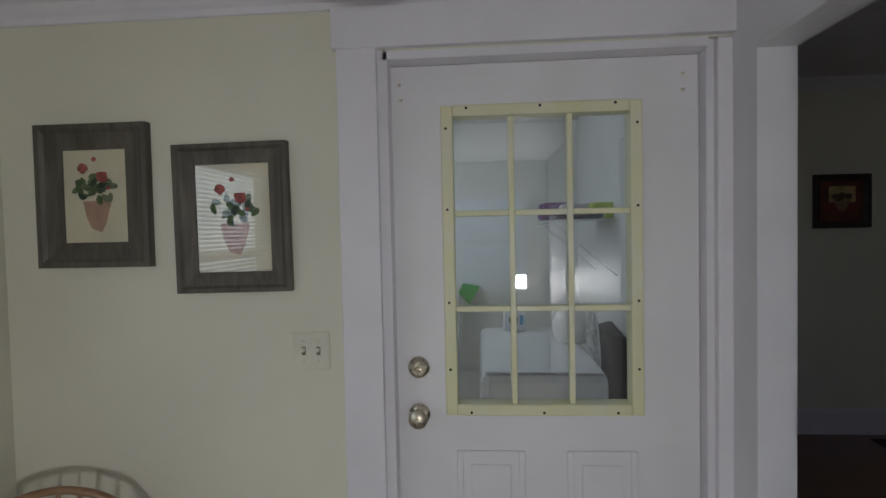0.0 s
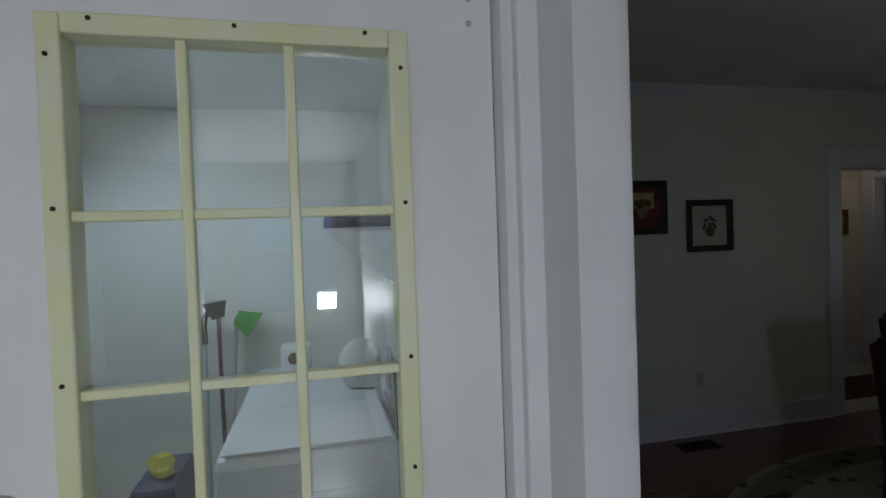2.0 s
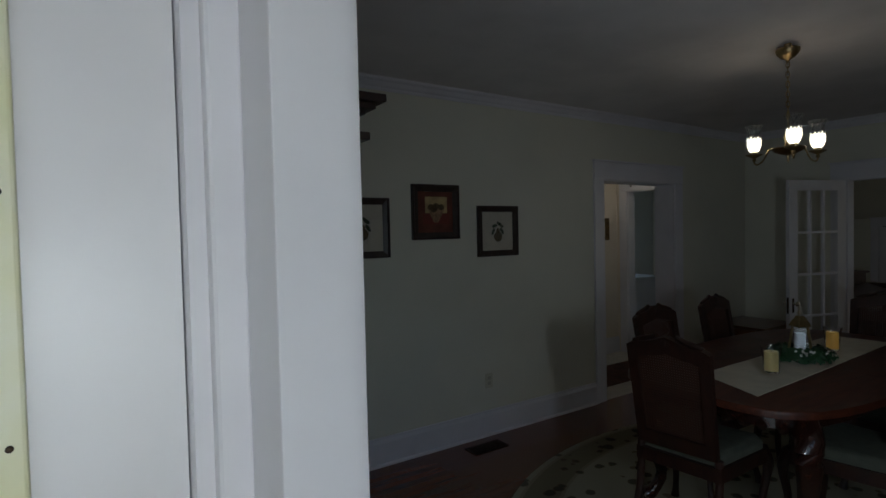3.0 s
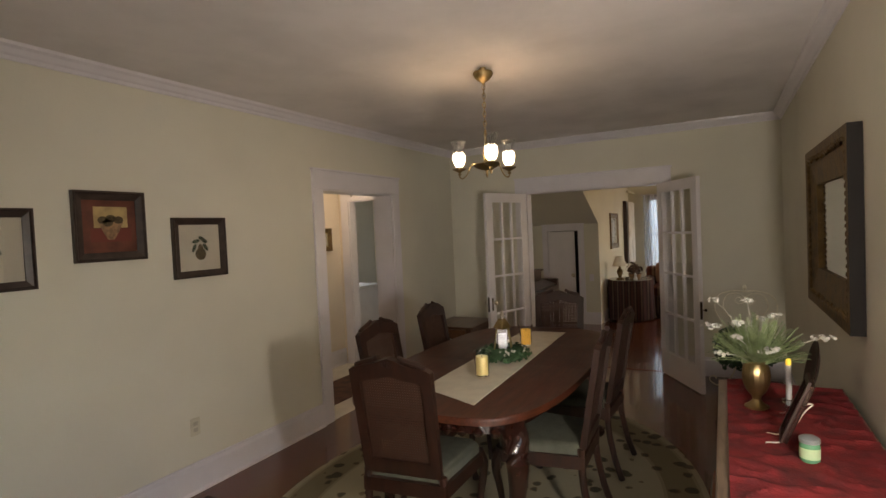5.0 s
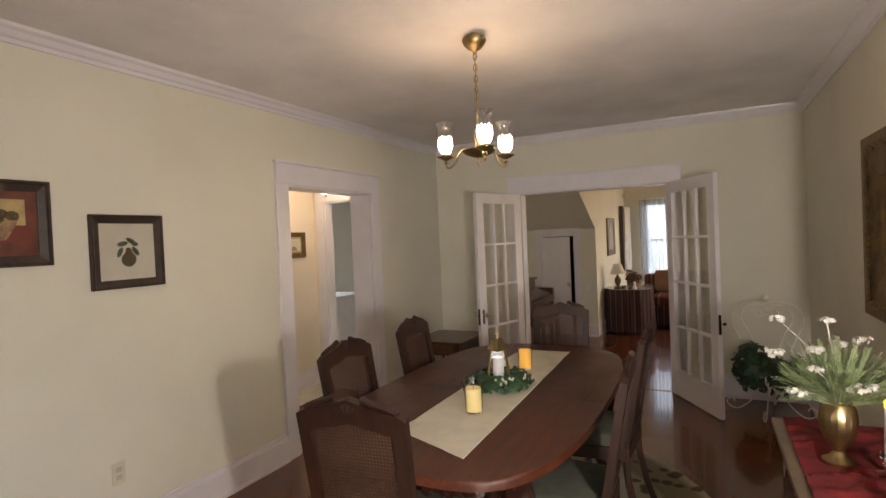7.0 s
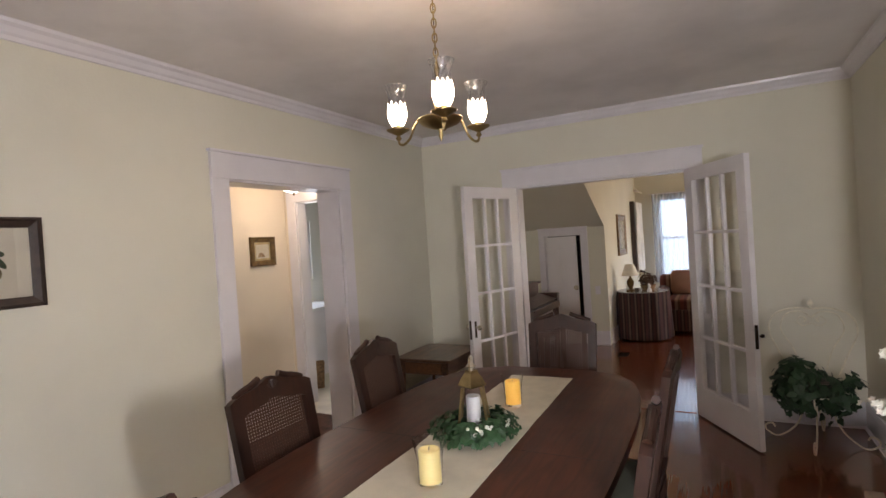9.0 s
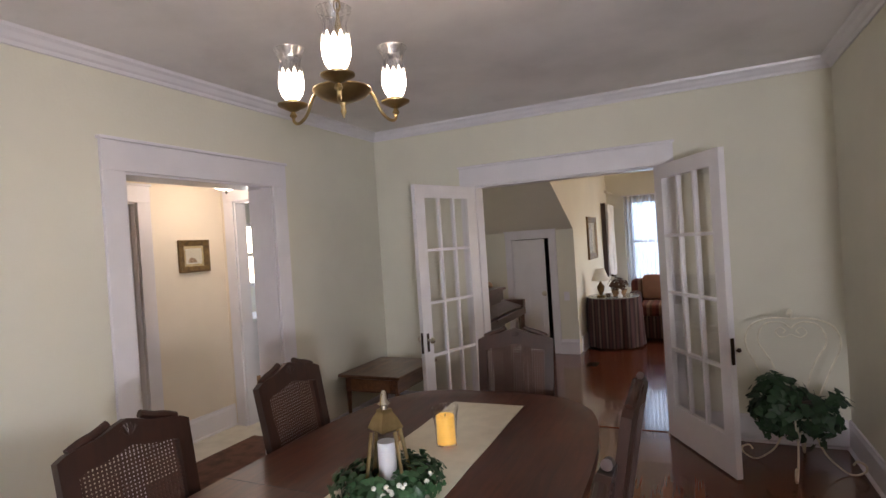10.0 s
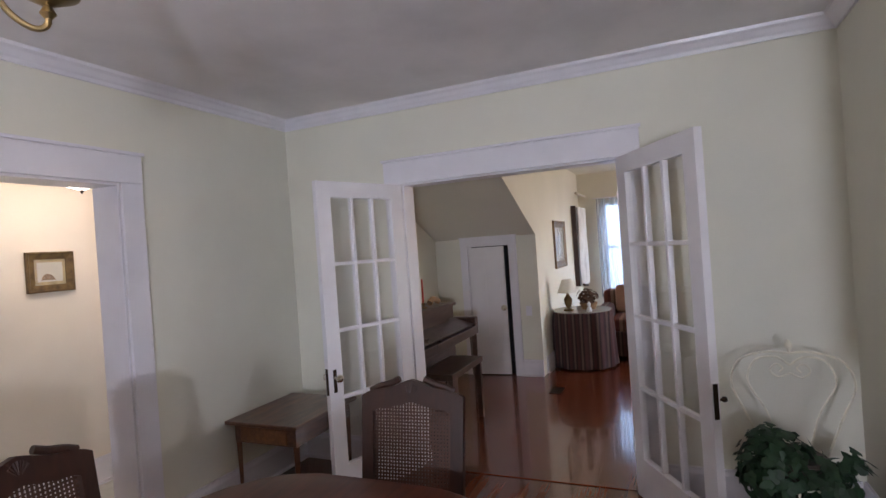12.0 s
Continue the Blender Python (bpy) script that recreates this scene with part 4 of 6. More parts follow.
        bm = tube(smooth_line([(s * 0.225, 0.22, 0.43), (s * 0.245, 0.245, 0.34), (s * 0.225, 0.225, 0.16), (s * 0.24, 0.245, 0.03), (s * 0.245, 0.25, 0.0)], 4), 0.022, 8, taper=[1.4, 1.4, 1.35, 1.25, 1.1, 1.0, 0.9, 0.85, 0.8, 0.75, 0.75, 0.8, 0.85, 0.95, 1.05, 1.1, 1.1])
        part("leg", bm, M_CHAIR, c, smooth=True)
    part("seat_frame", slab([(-0.21, -0.215), (0.21, -0.215), (0.255, 0.2), (0.22, 0.25), (-0.22, 0.25), (-0.255, 0.2)], 0.37, 0.435), M_CHAIR, c)
    bm = slab([(-0.195, -0.19), (0.195, -0.19), (0.24, 0.19), (0.2, 0.235), (-0.2, 0.235), (-0.24, 0.19)], 0.436, 0.495, bevel=0.03)
    part("seat", bm, M_SEAT, c, smooth=True)
    return c


ch = cane_chair()
# (x, y) is the chair's middle; turn 0 faces +y
ch.matrix_world = pose(3.60, 1.90, 0.012, 0, 0, 2)
CHAIRS = [(4.36, 1.90, -2), (3.585, 2.735, 178), (4.365, 2.76, 183), (3.05, 2.41, -84), (4.99, 2.28, 95)]
for x, y, a in CHAIRS:
    copy_thing(ch, pose(x, y, 0.012, 0, 0, a))
# ---- dining room, the rest ----


def rug_material():
    m = material("patterned_rug_wool", (0.30, 0.28, 0.20), 0.95, bump=0.6, bump_scale=250)
    nt = m.node_tree
    b = nt.nodes["Principled BSDF"]
    tc = [n for n in nt.nodes if n.type == "TEX_COORD"][0]
    mp = nt.nodes.new("ShaderNodeMapping")
    mp.inputs["Scale"].default_value = (1 / 1.75, 1 / 1.22, 0)
    ln_ = nt.nodes.new("ShaderNodeVectorMath")
    ln_.operation = "LENGTH"
    nt.links.new(tc.outputs["Object"], mp.inputs["Vector"])
    nt.links.new(mp.outputs[0], ln_.inputs[0])
    ramp = nt.nodes.new("ShaderNodeValToRGB")
    ramp.color_ramp.interpolation = "CONSTANT"
    el = ramp.color_ramp.elements
    el[0].position, el[0].color = 0.0, (0, 0, 0, 1)
    el[1].position, el[1].color = 0.80, (0.5, 0.5, 0.5, 1)
    for p, c in ((0.815, 1.0), (0.955, 0.5), (0.97, 0.0)):
        e = el.new(p)
        e.color = (c, c, c, 1)
    nt.links.new(ln_.outputs["Value"], ramp.inputs["Fac"])
    base = nt.nodes.new("ShaderNodeMix")
    base.data_type = "RGBA"
    base.inputs["A"].default_value, base.inputs["B"].default_value = (0.33, 0.30, 0.21, 1), (0.18, 0.15, 0.09, 1)
    nt.links.new(ramp.outputs["Color"], base.inputs["Factor"])
    v = nt.nodes.new("ShaderNodeTexVoronoi")
    v.inputs["Scale"].default_value = 9.0
    wv = nt.nodes.new("ShaderNodeTexNoise")
    wv.inputs["Scale"].default_value, wv.inputs["Detail"].default_value = 7.0, 4
    nt.links.new(tc.outputs["Object"], v.inputs["Vector"])
    nt.links.new(tc.outputs["Object"], wv.inputs["Vector"])
    ad = nt.nodes.new("ShaderNodeMath")
    ad.operation = "MULTIPLY_ADD"
    ad.inputs[1].default_value, ad.inputs[2].default_value = 0.9, 0.0
    nt.links.new(wv.outputs["Fac"], ad.inputs[0])
    sm = nt.nodes.new("ShaderNodeMath")
    sm.operation = "ADD"
    nt.links.new(v.outputs["Distance"], sm.inputs[0])
    nt.links.new(ad.outputs[0], sm.inputs[1])
    r2 = nt.nodes.new("ShaderNodeValToRGB")
    r2.color_ramp.interpolation = "CONSTANT"
    e2 = r2.color_ramp.elements
    e2[0].position, e2[0].color, e2[1].position, e2[1].color = 0.0, (0.10, 0.11, 0.07, 1), 0.76, (1, 1, 1, 1)
    e = e2.new(0.70)
    e.color = (0.45, 0.36, 0.28, 1)
    nt.links.new(sm.outputs[0], r2.inputs["Fac"])
    mx = nt.nodes.new("ShaderNodeMix")
    mx.data_type, mx.blend_type = "RGBA", "MULTIPLY"
    mx.inputs["Factor"].default_value = 0.85
    nt.links.new(base.outputs["Result"], mx.inputs["A"])
    nt.links.new(r2.outputs["Color"], mx.inputs["B"])
    nt.links.new(mx.outputs["Result"], b.inputs["Base Color"])
    return m


rg = part("rug", slab([(1.75 * math.cos(a), 1.22 * math.sin(a)) for a in [2 * math.pi * k / 72 for k in range(72)]], 0.0, 0.012, bevel=0.004), rug_material())
rg.location = (3.70, 2.33, 0.0)
tagged(rg, "oval beige and olive floral rug under the dining table", "rug")

# chandelier
CX, CY = 3.87, 2.335
cl = thing("chandelier", "lit brass chandelier with three arms and half-frosted glass hurricane shades", "chandelier", (CX, CY, HC))
part("canopy", lathe([(0.020, 0), (0.020, -0.024), (0.060, -0.028), (0.062, -0.040), (0.054, -0.058), (0.036, -0.078), (0.014, -0.090), (0.008, -0.10)], 28, closed=True), M_BRASS, cl, smooth=True)
for k in range(11):
    zc = -0.09 - 0.028 * k
    pts = [(0.009 * math.cos(a), 0, 0.019 * math.sin(a)) for a in [2 * math.pi * i / 12 for i in range(13)]]
    bm = tube(pts, 0.0028, 6)
    part("chain_link", place(bm, Matrix.Translation((0, 0, zc)) @ pose(0, 0, 0, 0, 0, 90 * (k % 2) + 25)), M_BRASS, cl)
part("cord", tube([(0.002, 0, -0.07), (0.003, 0.001, -0.2), (-0.001, 0.002, -0.3), (0.001, 0, -0.395)], 0.0022, 6), M_DARKMETAL, cl, "dark cord threaded through the chain")
part("column", lathe([(0.004, -0.375), (0.012, -0.41), (0.007, -0.425), (0.007, -0.48), (0.018, -0.50), (0.022, -0.53), (0.014, -0.555), (0.02, -0.58), (0.03, -0.595)], 20, closed=True), M_BRASS, cl, smooth=True)
part("bowl", lathe([(0.03, -0.588), (0.06, -0.592), (0.086, -0.592), (0.088, -0.596), (0.07, -0.614), (0.035, -0.628), (0.010, -0.633), (0.006, -0.648), (0.009, -0.658), (0.005, -0.67), (0.002, -0.68)], 32, closed=True), M_BRASS, cl, smooth=True)


RISE = 0.02


def shade_z(z):
    return -0.622 + RISE + 0.85 * (z + 0.622)


for k in range(3):
    a = radians(ARM_TURN + 120 * k)
    c_, s_ = math.cos(a), math.sin(a)

    def P(r, z):
        return (r * c_, r * s_, z + RISE)
    R = ARM_REACH
    part("arm", tube(smooth_line([P(0.045, -0.622), P(0.075, -0.604), P(0.105, -0.618), P(R - 0.052, -0.668), P(R - 0.022, -0.690), P(R - 0.002, -0.682), P(R, -0.652)], 5), 0.0050, 8), M_BRASS, cl, smooth=True)
    part("drip_pan", lathe([(0.005, -0.672), (0.012, -0.664), (0.006, -0.652), (0.02, -0.645), (0.045, -0.632), (0.046, -0.628), (0.02, -0.63), (0.018, -0.615)], 24, P(R, 0)), M_BRASS, cl, smooth=True)
    prof = [(0.02, -0.618), (0.034, -0.6), (0.044, -0.57), (0.045, -0.545), (0.039, -0.505), (0.035, -0.48), (0.040, -0.455), (0.052, -0.430), (0.0525, -0.427), (0.0505, -0.430), (0.039, -0.455), (0.034, -0.48), (0.038, -0.505), (0.0435, -0.545), (0.0425, -0.57), (0.033, -0.599)]
    part("shade", lathe([(q * 0.9, shade_z(z)) for q, z in prof], 32, (R * c_, R * s_, 0)), M_SHADEGLASS, cl, "clear glass hurricane shade", smooth=True)
    rim = [(0.0515 * 0.9 * math.cos(t) + R * c_, 0.0515 * 0.9 * math.sin(t) + R * s_, shade_z(-0.428)) for t in [2 * math.pi * i / 32 for i in range(33)]]
    part("shade_rim", tube(rim, 0.0009, 6), M_GLASSCLEAR, cl, "bright rolled glass rim", smooth=True)
    bm = bmesh.new()
    n = 48
    rings = []
    for r, z in ((0.021, -0.612), (0.034, -0.596), (0.043, -0.57), (0.0435, -0.545), (0.0400, -0.520)):
        ring = []
        for i in range(n):
            t = 2 * math.pi * i / n
            zz = shade_z(z + ((0.018, 0.002, -0.012, 0.0, 0.010, -0.002, -0.014, 0.003)[i % 8] if r == 0.0400 else 0))
            ring.append(bm.verts.new((R * c_ + r * 0.885 * math.cos(t), R * s_ + r * 0.885 * math.sin(t), zz)))
        rings.append(ring)
    for p_, q_ in zip(rings, rings[1:]):
        for i in range(n):
            bm.faces.new((p_[i], p_[(i + 1) % n], q_[(i + 1) % n], q_[i]))
    part("frosting", bm, M_FROST, cl, "glowing frosted lower band of the shade", smooth=True)
    part("bulb", lathe([(q, shade_z(z)) for q, z in [(0.008, -0.61), (0.012, -0.59), (0.018, -0.56), (0.013, -0.53), (0.003, -0.515)]], 12, (R * c_, R * s_, 0), closed=True), M_FROST, cl, smooth=True).visible_shadow = False


def frame_part(w, h, fw, d, mat, parent, name="frame", step=0.35, back=0.0):
    """Four mitred sides with a raised outer edge; the picture faces -y."""
    bm = bmesh.new()
    prof = [(back, 0.0), (0.0, -d * 0.6), (0.0, -d), (fw * step * 0.6, -d), (fw * step, -d * 0.75), (fw * 0.8, -d * 0.55), (fw, -d * 0.45), (fw, 0.0)]
    rings = []
    for u, y in prof:
        rings.append([bm.verts.new((sx * (w / 2 - u), y, sz * (h / 2 - u))) for sx, sz in ((-1, -1), (1, -1), (1, 1), (-1, 1))])
    for a, b_ in zip(rings, rings[1:] + rings[:1]):
        for i in range(4):
            bm.faces.new((a[i], a[(i + 1) % 4], b_[(i + 1) % 4], b_[i]))
    return part(name, bm, mat, parent)


def flat(outline, y, mat, parent, name, label="", t=0.0006):
    bm = bmesh.new()
    lo = [bm.verts.new((x, y, z)) for x, z in outline]
    hi = [bm.verts.new((x, y - t, z)) for x, z in outline]
    bm.faces.new(lo)
    bm.faces.new(hi)
    for i in range(len(lo)):
        j = (i + 1) % len(lo)
        bm.faces.new((lo[i], lo[j], hi[j], hi[i]))
    return part(name, bm, mat, parent, label)


def rect(x0, x1, z0, z1):
    return [(x0, z0), (x1, z0), (x1, z1), (x0, z1)]


def oval(cx, cz, rx, rz, n=16, turn=0.0, wob=0.0, seed=0):
    o = []
    for k in range(n):
        a = 2 * math.pi * k / n
        q = 1 + wob * noise.noise(Vector((math.cos(a) * 2, math.sin(a) * 2, seed * 3.1)))
        x, z = rx * q * math.cos(a), rz * q * math.sin(a)
        o.append((cx + x * math.cos(turn) - z * math.sin(turn), cz + x * math.sin(turn) + z * math.cos(turn)))
    return o


def picture(name, x, y, z, w, h, fw, label, frame_mat, mount, paint, turn=0.0, d=0.028, glazed=True, roll=0.0, lean=0.0):
    p = thing(name, label, "picture")
    p.matrix_world = pose(x, y, z, lean, roll, turn)
    part("backing", boxes((-w / 2 + fw * 0.5, w / 2 - fw * 0.5, -0.006, -0.001, -h / 2 + fw * 0.5, h / 2 - fw * 0.5)), M_BLACK, p)
    frame_part(w, h, fw, d, frame_mat, p)
    if mount:
        flat(rect(-w / 2 + fw * 0.7, w / 2 - fw * 0.7, -h / 2 + fw * 0.7, h / 2 - fw * 0.7), -0.0065, mount, p, "mount")
    paint(p, w, h, fw)
    if glazed:
        g = flat(rect(-w / 2 + fw * 0.95, w / 2 - fw * 0.95, -h / 2 + fw * 0.95, h / 2 - fw * 0.95), -0.0105, M_PICGLASS, p, "picture_glass")
        g.visible_shadow = False
    return p


M_P_GREEN = plain("print_green", (0.07, 0.11, 0.04), noise_scale=60, amount=0.2)
M_P_DGREEN = plain("print_dark_green", (0.03, 0.055, 0.03), noise_scale=60, amount=0.2)
M_P_OLIVE = plain("print_olive_brown", (0.10, 0.07, 0.03), noise_scale=60, amount=0.3)
M_P_RED = plain("print_red", (0.30, 0.075, 0.06), noise_scale=60, amount=0.2)
M_P_TERRA = plain("print_terracotta", (0.38, 0.21, 0.14), noise_scale=40, amount=0.15)
M_P_RUST = plain("print_rust_mount", (0.13, 0.035, 0.02), noise_scale=10, amount=0.2)
M_P_GOLD = plain("print_golden", (0.45, 0.33, 0.15), noise_scale=14, amount=0.15)
M_P_TAN = plain("print_tan", (0.28, 0.17, 0.09), noise_scale=40, amount=0.25)


def paint_pear(p, w, h, fw):
    s = w
    flat(oval(0.01 * s, -0.11 * s, 0.105 * s, 0.10 * s) , -0.0075, M_P_OLIVE, p, "painted_pear")
    flat(oval(0.01 * s, -0.02 * s, 0.05 * s, 0.075 * s), -0.0082, M_P_OLIVE, p, "painted_pear_neck")
    for cx, cz, t, r in ((-0.11, -0.01, 1.1, 0.075), (0.11, 0.0, 2.2, 0.075), (-0.07, 0.105, 0.2, 0.075), (0.05, 0.14, -0.5, 0.08), (0.10, 0.10, -0.2, 0.05)):
        flat(oval(cx * s, cz * s, r * s, 0.032 * s, 12, t), -0.0075, M_P_DGREEN, p, "painted_leaf")


def paint_bowl(p, w, h, fw):
    flat(rect(-0.22 * w, 0.25 * w, -0.02 * h, 0.28 * h), -0.0078, M_P_GOLD, p, "painted_panel")
    flat(rect(-0.27 * w, 0.30 * w, -0.22 * h, -0.03 * h), -0.0076, plain("print_dark_red", (0.16, 0.03, 0.02)), p, "painted_table")
    flat([(-0.16 * w, 0.06 * h), (0.19 * w, 0.06 * h), (0.12 * w, -0.08 * h), (0.05 * w, -0.19 * h), (-0.04 * w, -0.19 * h), (-0.10 * w, -0.08 * h)], -0.0086, M_P_TAN, p, "painted_bowl")
    for cx, cz in ((-0.1, 0.09), (0.01, 0.11), (0.12, 0.09), (-0.03, 0.05)):
        flat(oval(cx * w, cz * h, 0.07 * w, 0.055 * h, 14), -0.0092, M_P_OLIVE, p, "painted_fruit")


def paint_geraniums(p, w, h, fw):
    rngp = random.Random(int(w * 1000) + 3)
    s = 1.15 * h
    flat([(-0.085 * s, -0.03 * s), (0.10 * s, -0.03 * s), (0.06 * s, -0.17 * s), (0.03 * s, -0.22 * s), (-0.03 * s, -0.20 * s), (-0.06 * s, -0.14 * s)], -0.0076, M_P_TERRA, p, "painted_pot")
    for k in range(34):
        a, r = rngp.uniform(0, 6.28), rngp.uniform(0, 0.14)
        flat(oval(r * s * math.cos(a), 0.05 * s + 0.6 * r * s * math.sin(a), 0.032 * s, 0.018 * s, 9, rngp.uniform(0, 3), 0.3, k), -0.0080 - 0.0001 * k, M_P_GREEN if k % 3 else M_P_DGREEN, p, "painted_leaf")
    for cx, cz, r in ((-0.075, 0.17, 0.034), (0.05, 0.115, 0.040), (0.0, 0.225, 0.016), (0.085, 0.05, 0.014)):
        flat(oval(cx * s, cz * s, r * s, r * 0.85 * s, 14, 0, 0.35, cx * 9), -0.0112, M_P_RED, p, "painted_flower")
    flat(rect(-w / 2 + fw, w / 2 - fw, -0.40 * h + 0.02, -0.365 * h + 0.005), -0.0076, M_P_TAN, p, "painted_ledge")


# wall pictures of the dining room
picture("wall_picture", 2.56, 4.08, 1.712, 0.395, 0.39, 0.05, "square dark-framed print of a golden fruit bowl on a rust mount", M_FRAMEDARK, M_P_RUST, paint_bowl, glazed=False)
picture("wall_picture", 3.128, 4.08, 1.567, 0.392, 0.387, 0.045, "square dark-framed print of a pear with leaves on white", M_FRAMEDARK, M_PAPERW, paint_pear)
picture("wall_picture", 1.985, 4.08, 1.605, 0.392, 0.40, 0.045, "square dark-framed print of fruit on white beside the dark cabinet", M_FRAMEDARK, M_PAPERW, paint_pear)

# gilt mirror on the south wall
mr_ = thing("wall_mirror", "large heavy gilt-framed mirror with carved ornament over the sideboard", "mirror")
mr_.matrix_world = pose(4.135, 0.531, 1.53, 0, 0, 180)
mf = frame_part(1.23, 0.885, 0.20, 0.055, M_GOLD, mr_)
mf.data.materials.append(plain("dark_frame_side", (0.007, 0.005, 0.004), 0.9))
for f in list(mf.data.polygons)[:8]:
    f.material_index = 1
flat(rect(-0.42, 0.42, -0.248, 0.248), -0.006, M_MIRROR, mr_, "mirror_glass", t=0.004)
bm = bmesh.new()
rng = random.Random(5)
for sx in (-1, 1):
    for k in range(22):
        z = -0.36 + 0.72 * k / 21
        bmesh.ops.create_icosphere(bm, subdivisions=1, radius=0.016, matrix=Matrix.Translation((sx * (0.555 + rng.uniform(-0.006, 0.006)), -0.047, z)) @ Matrix.Diagonal((1, 0.7, rng.uniform(0.8, 1.4), 1)))
for sz in (-1, 1):
    for k in range(42):
        x = -0.545 + 1.09 * k / 41
        bmesh.ops.create_icosphere(bm, subdivisions=1, radius=0.016, matrix=Matrix.Translation((x, -0.047, sz * (0.390 + rng.uniform(-0.01, 0.01)))) @ Matrix.Diagonal((rng.uniform(0.8, 1.4), 0.7, 1, 1)))
part("frame_carving", bm, M_GOLD, mr_, "carved gilt ornament", smooth=True)

# sideboard under a red cloth
sb = thing("sideboard", "dark wooden sideboard draped with a red damask cloth under the mirror", "sideboard", (3.22, 0.815, -0.035))
part("body", boxes((-0.70, 0.70, -0.245, 0.225, 0.12, 0.755), bevel=0.006), M_MAHOG, sb)
part("top", boxes((-0.73, 0.73, -0.27, 0.27, 0.755, 0.782), bevel=0.006), wood("worn_brown_top", (0.10, 0.065, 0.045), (0.22, 0.15, 0.10), 0.4), sb, "worn lighter brown top")
for k in range(3):
    part("door", boxes((-0.66 + 0.45 * k, -0.24 + 0.45 * k, 0.225, 0.24, 0.17, 0.72), bevel=0.006), M_MAHOG, sb)
for sx in (-0.66, 0.66):
    for sy in (-0.21, 0.2):
        part("foot", lathe([(0.02, 0.035), (0.03, 0.05), (0.02, 0.07), (0.032, 0.12)], 12, (sx, sy, 0), closed=True), M_MAHOG, sb, smooth=True)
bm = bmesh.new()
grid = []
for i in range(97):
    x = 2.50 + 1.42 * i / 96
    row = []
    for j in range(35):
        v = j / 34
        y = 0.56 + 0.485 * v
        fold = noise.noise(Vector((x * 9 + 2 * y, y * 5 - x, 0)))
        z = 0.754 + 0.013 * max(0.0, 1.0 - 5 * abs(fold)) + 0.003 * noise.noise(Vector((x * 22, y * 19, 3)))
        row.append(bm.verts.new((x, y, z)))
    grid.append(row)
for i in range(96):
    for j in range(34):
        bm.faces.new((grid[i][j], grid[i + 1][j], grid[i + 1][j + 1], grid[i][j + 1]))
tagged(part("sideboard_cloth", bm, M_REDCLOTH, None, smooth=True), "dark red damask cloth lying on the sideboard", "cloth")
SZ = 0.758

vs_ = thing("vase", "ribbed brass urn of ferns and white flowers on the red cloth", "vase", (3.49, 0.93, SZ))
bm = lathe([(q * 0.77, z * 1.10) for q, z in [(0.06, 0), (0.062, 0.008), (0.045, 0.014), (0.03, 0.025), (0.02, 0.035), (0.022, 0.045), (0.05, 0.07), (0.066, 0.1), (0.07, 0.135), (0.064, 0.165), (0.052, 0.182), (0.058, 0.19), (0.056, 0.193), (0.048, 0.184), (0.045, 0.15)]], 36, fluted=0.05)
part("urn", bm, M_BRASS, vs_, smooth=True)


def frond(bm, base, tip, droop, L, rng_):
    """A feathery stem with paired leaflets."""
    pts = [Vector(base).lerp(Vector(tip), t) + Vector((0, 0, -droop * t * t)) for t in [k / 9 for k in range(10)]]
    for k_, (a, b_) in enumerate(zip(pts, pts[1:])):
        if k_ < 3:
            continue
        d = (b_ - a).normalized()
        s = d.cross(Vector((0.1, 0, 1))).normalized()
        for h in (0.0, 0.33, 0.67):
            o = a.lerp(b_, h)
            for sg in (-1, 1):
                w = sg * s * L * rng_.uniform(0.7, 1.2) * (1.25 - k_ / 11) + d * L * 0.9 + Vector((0, 0, rng_.uniform(-0.4, 0.4) * L))
                q = d * L * 0.13
                bm.faces.new([bm.verts.new(v) for v in (o, o + w * 0.5 + q, o + w, o + w * 0.5 - q)])
    tube(pts, 0.0014, 4, bm)


rng = random.Random(21)
bm = bmesh.new()
for k in range(170):
    a = rng.uniform(0, 2 * math.pi)
    r = 0.03 + 0.17 * math.sqrt(rng.random())
    up = 0.23 + (0.06 + 0.15 * (1 - (r / 0.22) ** 2)) * rng.uniform(0.5, 1.1)
    frond(bm, (0.02 * math.cos(a), 0.02 * math.sin(a), 0.19), (r * math.cos(a), r * math.sin(a), up), rng.uniform(0.0, 0.06) * (r / 0.15), 0.018, rng)
part("fern_fronds", bm, M_FERN, vs_, "feathery light green fern fronds", kind="stuff")
